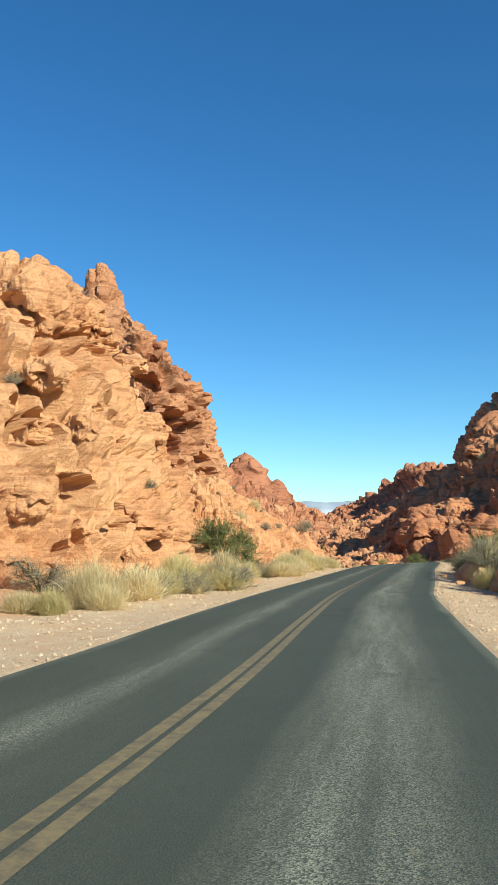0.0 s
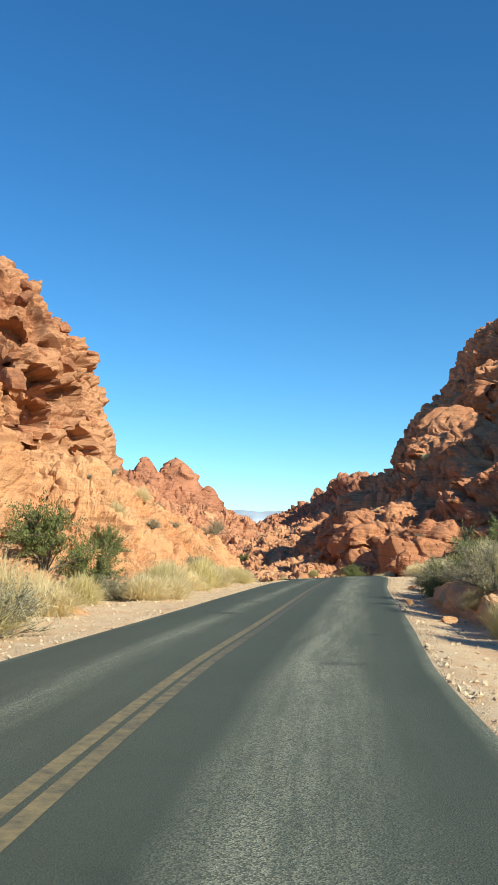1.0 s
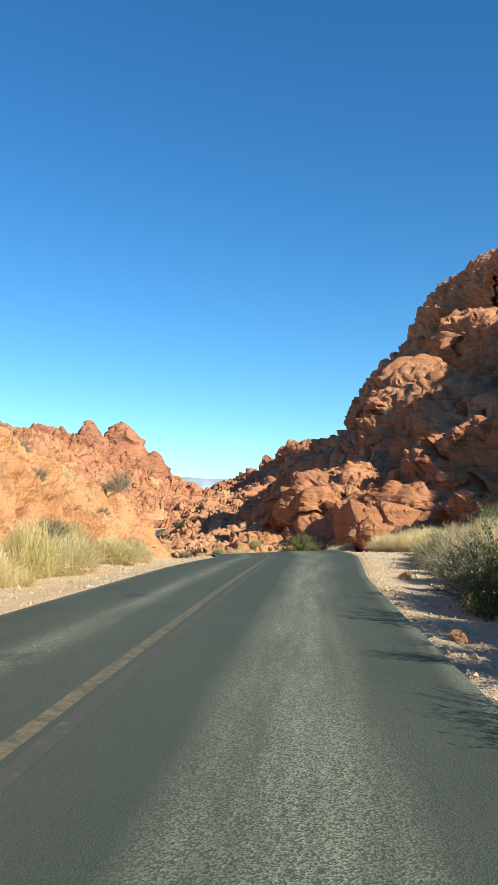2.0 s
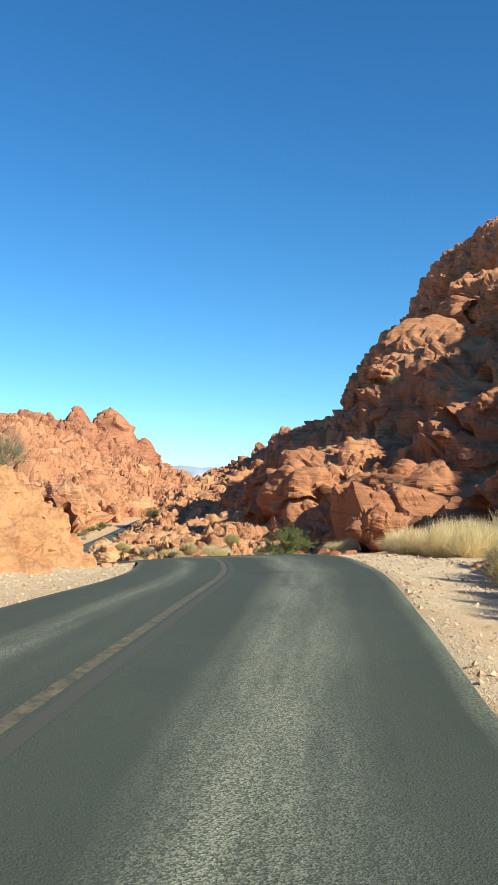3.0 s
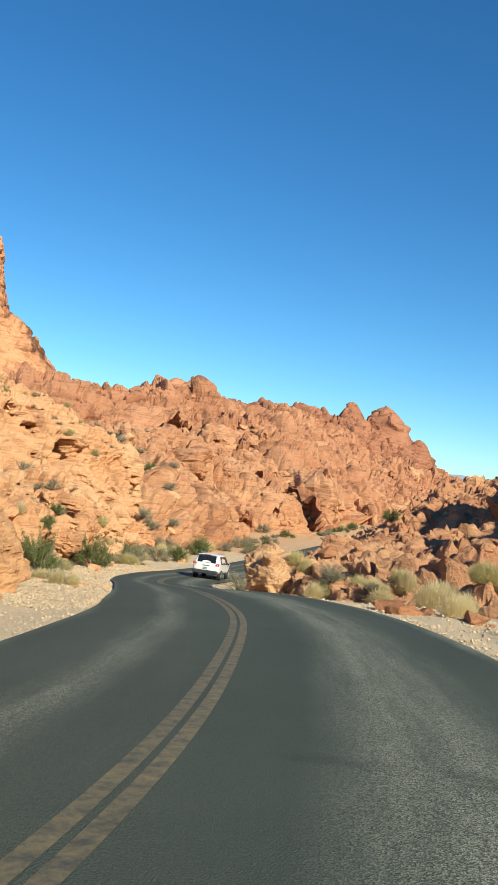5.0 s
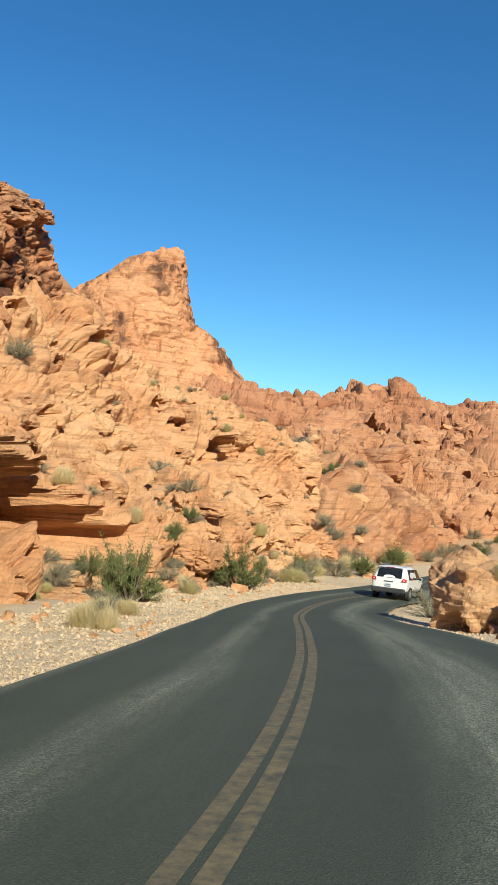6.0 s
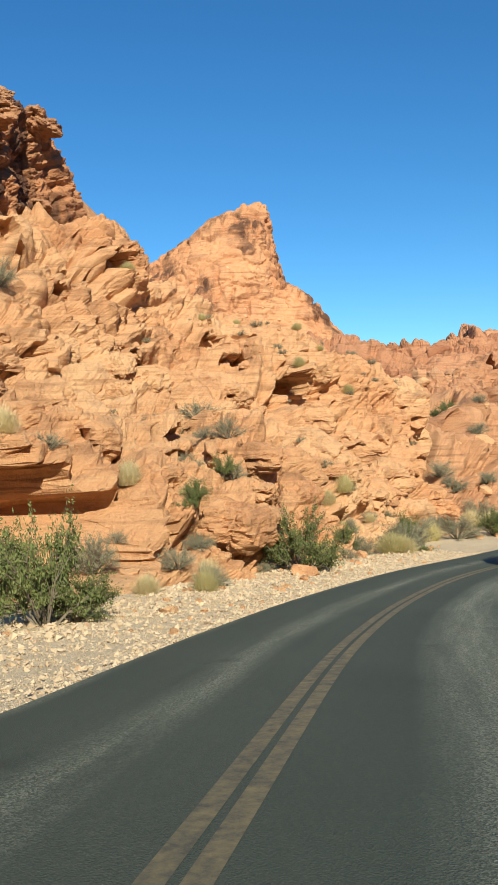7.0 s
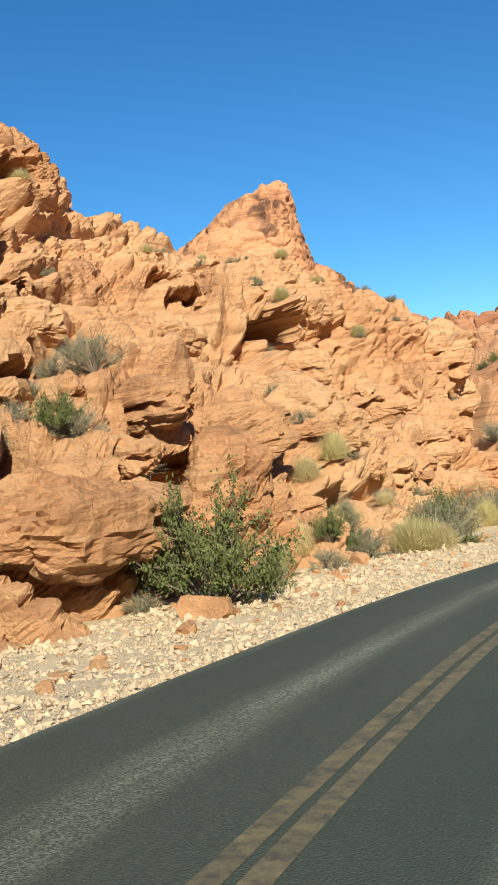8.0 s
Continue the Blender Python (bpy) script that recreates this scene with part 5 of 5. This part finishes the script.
GREENS = [shrub("shrub", 200 + k, 26, 9500, 0.024, LEAF_GREEN, "bushy green desert shrub with small leaves", 1.0, 0.6, 0.15, 0.032) for k in range(3)]
GREYS = [shrub("shrub", 220 + k, 36, 6500, 0.02, LEAF_GREY, "rounded grey-green desert shrub with fine twigs", 1.05, 0.5, 0.2, 0.035) for k in range(3)]
TUFTS = [tuft("grass_tuft", 240 + k, 2400, STRAW, "straw-coloured bunch of dry grass") for k in range(3)] + [tuft("grass_tuft", 250 + k, 2400, STRAW_GREEN, "yellow-green bunch of dry grass") for k in range(2)]
first_use = set()


def plant(proto, x, y, width, height, z=150.0, sink=0.06):
    """A copy of a plant, as wide and high as given, on the surface below."""
    place, normal, ob = drop(x, y, z)
    m = Matrix.Translation(place - Vector((0, 0, sink * height))) @ pose(0, 0, 0, rng.uniform(-6, 6), rng.uniform(-6, 6), rng.uniform(0, 360))
    tall = 1.15 if proto["category"] == "shrub" else 0.82
    if proto not in first_use:
        first_use.add(proto)
        c = proto
        c.matrix_world = m
    else:
        c = copy_thing(proto, m)
    c.scale = (width / 2.0, width / 2.0, height / tall)
    return c


# x, y, width, height of green shrubs by the road
for x, y, w, h in ((-4.2, 33.0, 1.2, 1.0), (-1.6, 45.0, 3.4, 2.5), (-0.6, 48.2, 3.0, 2.1), (-0.6, 54.6, 2.0, 1.5), (15.6, 47.5, 3.6, 2.2), (17.5, 52, 3.0, 2.4), (20.0, 64, 3.4, 2.0), (13.6, 40.5, 2.2, 1.7), (12.2, 43.4, 2.6, 2.0), (13.4, 46.2, 2.4, 1.8),
                   (18.6, 97.0, 3.2, 2.0), (-2.9, 118.7, 2.3, 2.4), (-6.9, 171, 2.6, 2.2), (-6.1, 120.8, 1.3, 1.3), (-2.8, 119.4, 1.9, 1.2), (-7.2, 129.4, 1.2, 1.1),
                   (-5.5, 133.4, 3.0, 2.4), (-6.2, 144.6, 2.1, 1.6), (-5.6, 157, 2.4, 1.8), (12.4, 47, 2.2, 1.8)):
    plant(rng.choice(GREENS), x, y, w, h)
# grey shrubs by the road
for x, y, w, h in ((-7.4, 30.6, 3.0, 1.4), (-6.0, 29.5, 1.6, 0.9), (3.4, 61.3, 1.4, 0.9), (12.6, 42, 1.6, 1.4), (5.3, 80.2, 1.6, 1.5), (4.2, 83, 1.4, 1.2), (9.0, 152.5, 2.2, 1.6), (11.5, 117.6, 1.8, 1.1), (5.2, 130.0, 2.0, 1.4),
                   (23.4, 103.9, 1.4, 1.1), (-10, 168.3, 2.6, 2.0), (1.3, 110.7, 0.85, 0.75), (-5.6, 118.1, 1.2, 1.1), (-6.6, 153.2, 2.8, 1.7), (-7.6, 148.2, 1.7, 1.1), (14.5, 36.5, 1.8, 1.3), (16.4, 44, 2.0, 1.4), (11.4, 32.5, 1.8, 1.5), (11.9, 36.4, 1.7, 1.4), (12.4, 39.8, 1.8, 1.4), (16.9, 62.4, 1.8, 1.5), (17.9, 60.4, 1.6, 1.3), (14.8, 54, 1.4, 1.1), (9.9, 34.2, 1.5, 1.2), (10.4, 37.6, 1.9, 1.4), (11.2, 40.2, 2.1, 1.5), (12.4, 48.6, 2.0, 1.4), (13.0, 50.5, 1.8, 1.3), (15.4, 58.4, 1.6, 1.2), (15.9, 60.8, 1.8, 1.3)):
    plant(rng.choice(GREYS), x, y, w, h)
# plants on the rock faces: x, y, z from which to drop, width, height
for x, y, z, w, h in ((-8.0, 133.0, -5, 1.3, 0.8), (-9.4, 132.1, -4, 0.9, 0.5), (-4.9, 41.9, 3, 0.7, 0.6), (-8.4, 34.8, 9, 0.6, 0.5), (-9.5, 34.0, 8, 0.9, 0.7), (-13.0, 125.7, 3, 1.4, 0.9), (-13.8, 139.2, -3, 1.9, 1.1), (-11.2, 123.9, 0, 1.2, 0.7),
                      (-8.7, 167.9, -6, 2.0, 1.0), (-23.1, 160.0, 4, 1.1, 0.6), (-12.3, 143.8, -4, 0.9, 0.5), (-10.4, 134.7, -4, 0.9, 0.6), (-9.8, 170.6, -5, 1.2, 0.7), (-14.7, 206.4, -4, 2.2, 1.2), (-11.7, 144.0, -3, 1.0, 0.9)):
    plant(rng.choice(GREYS), x, y, w, h, z)
for x, y, z, w, h in ((-25.2, 156.0, 3, 1.1, 1.3), (-13.0, 136.5, -2, 1.6, 1.3), (-8.1, 132.6, -6, 1.2, 0.9), (-7.1, 140.2, -7, 1.0, 0.9)):
    plant(rng.choice(GREENS), x, y, w, h, z)

for x, y, w in ((-0.6, 60.5, 1.3), (1.2, 62.5, 1.0), (0.4, 66, 1.2), (2.2, 68.5, 1.1), (-1.4, 66.5, 1.0), (1.0, 71, 1.2), (3.6, 73, 1.0), (-3.0, 58, 0.9), (-2.4, 63.5, 0.8), (4.6, 76.5, 0.9), (2.6, 76, 1.0)):
    plant(rng.choice(GREYS + TUFTS[:1]), x, y, w, w * rng.uniform(0.5, 0.8))
for x, y, z, w, h in ((-9.5, 135.1, -4.8, 1.4, 1.1), (-8.4, 132.9, -8.0, 1.0, 0.9), (-22.2, 150.0, -0.8, 1.0, 0.9), (-27.7, 159.9, 0.8, 1.6, 2.2), (-10.5, 141.2, -6.1, 0.8, 0.6), (-5.3, 133.3, -6.4, 0.4, 0.3), (-7.0, 141.7, -8.3, 1.4, 0.9), (-6.1, 144.1, -9.0, 1.7, 1.6), (-7.9, 142.4, -6.8, 0.6, 1.1), (-10.1, 159.8, -6.5, 1.0, 0.9), (-9.1, 133.4, -6.7, 0.7, 0.6), (-22.2, 144.9, -0.5, 1.0, 0.9), (-29.1, 164.0, 5.1, 1.1, 1.0), (-27.7, 165.5, 4.2, 1.1, 0.6), (-18.0, 164.8, 0.4, 1.1, 0.7), (-30.7, 208.4, 0.0, 3.2, 1.7), (-21.4, 134.5, 3.2, 2.1, 1.7), (-9.5, 132.1, -4.0, 1.9, 1.1)):
    plant(rng.choice(GREYS), x, y, w, h, z)
for x, y, z, w, h in ((-10.2, 141.1, -5.1, 1.1, 1.2), (-8.2, 120.7, -2.0, 1.6, 0.8), (-31.0, 207.2, -1.2, 3.0, 2.2), (-12.8, 168.5, -6.5, 2.4, 1.6), (-27.6, 161.8, 0.8, 1.7, 2.2), (-10.6, 172.6, -7.8, 1.9, 1.1), (-11.9, 168.9, -5.1, 2.1, 1.4), (-5.8, 144.1, -8.6, 2.7, 1.8), (-6.1, 192.3, -12.1, 3.0, 2.2), (-7.2, 124.7, -3.6, 1.6, 1.3), (-10.5, 172.5, -7.9, 1.6, 1.1), (-8.8, 228.3, -12.3, 3.2, 2.2), (-12.2, 168.3, -7.5, 1.4, 1.1), (-27.2, 210.0, -0.4, 1.8, 1.2), (-10.3, 140.9, -4.9, 0.8, 0.7), (-20.6, 232.4, -3.3, 2.6, 1.4), (-2.6, 257.8, -7.9, 3.0, 1.6)):
    plant(rng.choice(GREYS), x, y, w, h, z)
for x, y, z, w, h in ((-9.8, 141.4, -5.2, 0.7, 1.0), (-7.4, 141.5, -8.1, 0.7, 1.0), (-7.0, 171.4, -10.4, 2.6, 2.2), (4.4, 279.9, -12.9, 3.2, 2.2), (13.5, 163.7, -4.1, 2.2, 1.4)):
    plant(rng.choice(GREENS), x, y, w, h, z)
# plants along the top of the cut bank
for y in np.linspace(27, 72, 44):
    x = float(np.interp(y, (26, 35, 41, 52, 64, 73), (9.4, 9.8, 11.0, 13.9, 17.4, 19.4)))
    w = rng.uniform(0.9, 1.9)
    plant(rng.choice(TUFTS + GREYS[:2]), x + rng.uniform(-0.45, 1.3), float(y) + rng.uniform(-0.6, 0.6), w, w * rng.uniform(0.45, 0.75))
# scrub at the foot of the far slope
for _ in range(34):
    y = rng.uniform(150, 300)
    k = int(np.argmin(np.abs(LINE[:, 1] - y)))
    d = LEFT_EDGE - rng.uniform(2.5, 8)
    w = rng.uniform(1.2, 2.6)
    plant(rng.choice(GREYS + GREENS + TUFTS[:1]), LINE[k, 0] + d * SIDE[k, 0], LINE[k, 1] + d * SIDE[k, 1], w, w * rng.uniform(0.5, 0.8))
# dry grass along the left verge, on the bank and on the right
for _ in range(58):
    y = rng.uniform(20, 66)
    k = int(np.argmin(np.abs(LINE[:, 1] - y)))
    d = LEFT_EDGE - 1.9 - 2.2 * rng.random() ** 1.3 - (1.2 if y < 30 else 0.0) * rng.random()
    w = rng.uniform(0.9, 2.3)
    plant(rng.choice(TUFTS + GREYS[:1]), LINE[k, 0] + d * SIDE[k, 0], LINE[k, 1] + d * SIDE[k, 1], w, w * rng.uniform(0.36, 0.66), 1.5)
for _ in range(26):
    plant(rng.choice(TUFTS[:3]), rng.uniform(21.4, 27.0), rng.uniform(77, 91), rng.uniform(1.4, 2.6), rng.uniform(0.7, 1.5))
for _ in range(14):
    y = rng.uniform(26, 70)
    k = int(np.argmin(np.abs(LINE[:, 1] - y)))
    d = RIGHT_EDGE + rng.uniform(2.2, 6.0)
    w = rng.uniform(0.9, 1.6)
    plant(rng.choice(TUFTS), LINE[k, 0] + d * SIDE[k, 0], LINE[k, 1] + d * SIDE[k, 1], w, w * rng.uniform(0.5, 0.7))
for x, y, w in ((23.2, 101.4, 1.5), (15.7, 111.2, 1.5), (17.0, 109.7, 1.3), (14.2, 113.4, 1.2), (22.9, 98.3, 1.5), (11.4, 117.4, 1.3), (14.0, 115.1, 1.0), (16.0, 108.9, 1.5), (16.6, 104.5, 1.2), (9.8, 119.6, 1.1), (12.6, 114.6, 1.0)):
    for _ in range(2):
        plant(rng.choice(TUFTS), x + rng.uniform(-0.8, 0.8), y + rng.uniform(-1.0, 1.0), w * rng.uniform(0.8, 1.2), w * rng.uniform(0.5, 0.7))
for x, y, w in ((-5.4, 141.8, 1.6), (-8.3, 143.0, 1.2), (-7.0, 137.5, 0.9), (-4.6, 125, 0.9), (-0.4, 114, 1.0), (-7.4, 151, 1.6), (-7.2, 163, 1.8), (-7.0, 178, 2.0), (2.4, 108, 0.8)):
    for _ in range(2):
        plant(rng.choice(TUFTS), x + rng.uniform(-0.6, 0.6), y + rng.uniform(-0.9, 0.9), w * rng.uniform(0.8, 1.25), w * rng.uniform(0.45, 0.7))


def sprinkle(stations, count, u_range, v_range, sizes, protos):
    """Small plants here and there on a slope, on its less steep spots."""
    st = np.asarray(stations, float)
    lines = [spline(st[:, j], 80) for j in range(st.shape[1])]
    done = 0
    for _ in range(count * 6):
        u, v = rng.uniform(*u_range), rng.uniform(*v_range)
        q = spline([ln[int(u * 79)] for ln in lines], 60)[int(v * 59)]
        place, normal, ob = drop(q[0] + rng.uniform(-1, 1), q[1] + rng.uniform(-1, 1), q[2] + 9)
        if ob is None or normal.z < 0.72:
            continue
        size = rng.uniform(*sizes)
        plant(rng.choice(protos), place.x, place.y, size, size * rng.uniform(0.5, 0.7), place.z + 0.5)
        done += 1
        if done == count:
            break


sprinkle(NEAR_SLOPE, 90, (0.1, 1.0), (0.03, 0.62), (0.35, 1.05), GREYS + TUFTS[3:4])
sprinkle(MID_SLOPE, 46, (0.1, 1.0), (0.03, 0.7), (0.7, 2.0), GREYS + GREENS[:1])
sprinkle(RIGHT_LOW, 22, (0.0, 1.0), (0.0, 0.8), (0.5, 1.6), GREYS + TUFTS[:1])
sprinkle(RIDGE_LOW, 22, (0.0, 1.0), (0.05, 1.0), (0.4, 1.2), GREYS + TUFTS[:1])
sprinkle(NEAR_SLOPE, 26, (0.2, 0.7), (0.0, 0.22), (0.7, 1.5), GREYS + TUFTS[:1])


# ---- the car ahead ----
def part(name, bm, mat, parent, label=""):
    me = bpy.data.meshes.new(name)
    bm.to_mesh(me)
    bm.free()
    me.materials.append(mat)
    ob = new(name, me)
    ob.parent = parent
    return tagged(ob, label)


def plain(name, color, rough, metal=0.0, coat=0.0):
    m, n, l, bsdf = material(name)
    dirt = noise_tex(n, l, n.new("ShaderNodeTexCoord").outputs["Object"], 3.0, 6)
    c = mixed(n, l, ramp(n, l, dirt, [(0.45, (0, 0, 0)), (0.8, (0.35, 0.35, 0.35))]), color, tuple(0.6 * v + 0.05 for v in color))
    l.new(c, bsdf.inputs["Base Color"])
    bsdf.inputs["Roughness"].default_value, bsdf.inputs["Metallic"].default_value, bsdf.inputs["Coat Weight"].default_value = rough, metal, coat
    return m


def box(cx, cy, cz, sx, sy, sz, bevel=0.02):
    bm = bmesh.new()
    bmesh.ops.create_cube(bm, size=1.0)
    bmesh.ops.transform(bm, matrix=Matrix.Translation((cx, cy, cz)) @ Matrix.Diagonal((sx, sy, sz, 1)), verts=bm.verts)
    if bevel:
        bmesh.ops.bevel(bm, geom=bm.edges, offset=bevel, segments=2, affect="EDGES", profile=0.5)
    return bm


def sheet(points, thick, out):
    """A thin plate through the given corners, thickened along out."""
    bm = bmesh.new()
    a = [bm.verts.new(p) for p in points]
    b = [bm.verts.new(Vector(p) + Vector(out) * thick) for p in points]
    n = len(a)
    bm.faces.new(a[::-1])
    bm.faces.new(b)
    for k in range(n):
        bm.faces.new((a[k], a[(k + 1) % n], b[(k + 1) % n], b[k]))
    bmesh.ops.recalc_face_normals(bm, faces=bm.faces)
    return bm


def disc(x, y, z, r, width, segments=32, bevel=0.03):
    bm = bmesh.new()
    bmesh.ops.create_cone(bm, cap_ends=True, segments=segments, radius1=r, radius2=r, depth=width)
    bmesh.ops.transform(bm, matrix=Matrix.Translation((x, y, z)) @ Matrix.Rotation(math.pi / 2, 4, "Y"), verts=bm.verts)
    bmesh.ops.bevel(bm, geom=[e for e in bm.edges if len(e.link_faces) == 2 and e.calc_face_angle(0) > 1], offset=bevel, segments=2, affect="EDGES", profile=0.5)
    return bm


def suv():
    """A white family SUV, 5.1 m long: x across, y forward, rear bumper at y = 0."""
    white, dark = plain("white_car_paint", (0.78, 0.78, 0.76), 0.3, 0, 0.6), plain("dark_plastic", (0.035, 0.035, 0.037), 0.6)
    glass, red = plain("dark_tinted_glass", (0.012, 0.014, 0.016), 0.06), plain("red_lamp", (0.5, 0.02, 0.02), 0.15)
    silver, rubber = plain("silver_metal", (0.55, 0.56, 0.57), 0.3, 1.0), plain("black_rubber", (0.025, 0.025, 0.025), 0.85)
    pale, ink = plain("pale_plate", (0.6, 0.65, 0.7), 0.5), plain("plate_ink", (0.05, 0.08, 0.2), 0.6)
    car = tagged(new("car"), "white family SUV with dark windows driving away on the road", "car")
    # y, half width at the sill, at the belt, at the roof's edge, height of belt and of roof
    sections = [(0.05, 0.84, 0.86, 0.70, 1.02, 1.10), (0.12, 0.90, 0.93, 0.72, 1.04, 1.22), (0.42, 0.95, 0.97, 0.72, 1.06, 1.66), (0.75, 0.97, 0.99, 0.73, 1.06, 1.75), (1.5, 0.98, 0.99, 0.74, 1.05, 1.79),
                (2.5, 0.98, 0.99, 0.74, 1.03, 1.77), (3.1, 0.98, 0.99, 0.72, 1.02, 1.66), (3.7, 0.97, 0.98, 0.74, 1.02, 1.24), (4.05, 0.96, 0.96, 0.76, 1.0, 1.07), (4.7, 0.92, 0.90, 0.7, 0.88, 0.95), (5.0, 0.82, 0.78, 0.6, 0.74, 0.80), (5.1, 0.7, 0.66, 0.5, 0.62, 0.66)]
    bm = bmesh.new()
    rings = []
    for y, hs, hb, hr, zb, zr in sections:
        half = [(0.0, 0.36), (hs * 0.8, 0.36), (hs, 0.5), (hb + 0.005, 0.78), (hb, zb), (hb * 0.55 + hr * 0.45, zb * 0.45 + zr * 0.55), (hr, zr - 0.05), (hr * 0.85, zr), (0.0, zr + 0.02)]
        ring = [bm.verts.new((x, y, z)) for x, z in half] + [bm.verts.new((-x, y, z)) for x, z in half[-2:0:-1]]
        rings.append(ring)
    for a, b in zip(rings, rings[1:]):
        n = len(a)
        for k in range(n):
            bm.faces.new((a[k], a[(k + 1) % n], b[(k + 1) % n], b[k]))
    bm.faces.new(rings[0][::-1])
    bm.faces.new(rings[-1])
    bmesh.ops.recalc_face_normals(bm, faces=bm.faces)
    body = part("body", bm, white, car)
    body.data.polygons.foreach_set("use_smooth", [True] * len(body.data.polygons))
    sub = body.modifiers.new("round", "SUBSURF")
    sub.levels = sub.render_levels = 1
    part("rear_window", sheet([(-0.66, 0.10, 1.14), (0.66, 0.10, 1.14), (0.63, 0.36, 1.60), (-0.63, 0.36, 1.60)], 0.02, (0, -0.87, 0.5)), glass, car, "dark tinted rear window")
    for s in (-1, 1):
        for y0, y1, t0, t1 in ((0.62, 1.45, 0.78, 1.45), (1.52, 2.35, 1.52, 2.33), (2.42, 3.45, 2.40, 3.0)):
            part("side_window", sheet([(s * 0.965, y0, 1.10), (s * 0.965, y1, 1.08), (s * 0.79, t1, 1.62), (s * 0.79, t0, 1.63)], 0.012, (s * 0.95, 0, 0.3)), glass, car, "dark tinted side window")
        lamp = part("tail_light", sheet([(s * 0.66, 0.03, 1.00), (s * 0.93, 0.10, 0.98), (s * 0.94, 0.14, 1.14), (s * 0.74, 0.07, 1.16)], 0.03, (s * 0.3, -0.95, 0)), red, car, "red tail light")
        part("lens", box(s * 0.80, 0.035, 1.06, 0.08, 0.03, 0.06, 0.01), pale, lamp, "clear reversing lens")
        part("roof_rail", box(s * 0.66, 1.7, 1.83, 0.04, 1.9, 0.05, 0.015), silver, car, "silver roof rail")
        mirror = part("mirror", box(s * 1.06, 3.15, 1.12, 0.16, 0.1, 0.16, 0.04), white, car)
        part("mirror_glass", box(s * 1.06, 3.09, 1.12, 0.12, 0.02, 0.12, 0.005), glass, mirror)
        part("exhaust", disc(s * 0.55, 0.06, 0.36, 0.04, 0.1, 16, 0.008), silver, car, "steel exhaust tip")
        for y in (1.05, 4.05):
            tyre = part("wheel", disc(s * 0.86, y, 0.37, 0.37, 0.25), rubber, car, "black tyre on a silver rim")
            part("rim", disc(s * 0.93, y, 0.37, 0.24, 0.13, 24, 0.02), silver, tyre, "silver alloy rim")
            part("arch", disc(s * 0.88, y, 0.40, 0.44, 0.2, 32, 0.02), dark, car, "dark wheel arch")
    part("rear_bumper", box(0, 0.03, 0.50, 1.78, 0.24, 0.26, 0.06), dark, car, "dark plastic lower bumper")
    part("tailgate_handle", box(0, 0.035, 0.96, 0.5, 0.03, 0.05, 0.01), silver, car, "chrome tailgate strip")
    plate = part("number_plate", box(0, -0.005, 0.80, 0.31, 0.02, 0.16, 0.006), pale, car, "pale number plate")
    for k in range(6):
        part("bar", box(-0.11 + 0.044 * k, -0.017, 0.79, 0.026, 0.006, 0.075, 0), ink, plate)
    part("spoiler", box(0, 0.40, 1.70, 1.36, 0.26, 0.04, 0.015), white, car)
    part("brake_lamp", box(0, 0.262, 1.70, 0.4, 0.012, 0.025, 0.003), red, car, "high red brake lamp")
    part("wiper", box(0.1, 0.075, 1.16, 0.5, 0.02, 0.02, 0.004), dark, car, "black rear wiper")
    return car


k = int(np.argmin(np.abs(LINE[:, 1] - 137.5)))
along = LINE[k + 3] - LINE[k - 3]
heading = math.degrees(math.atan2(-along[0], along[1]))
slope = math.degrees(math.atan2(along[2], math.hypot(along[0], along[1])))
suv().matrix_world = pose(LINE[k, 0] + 1.35 * SIDE[k, 0], LINE[k, 1] + 1.35 * SIDE[k, 1], LINE[k, 2], slope, 0, heading)
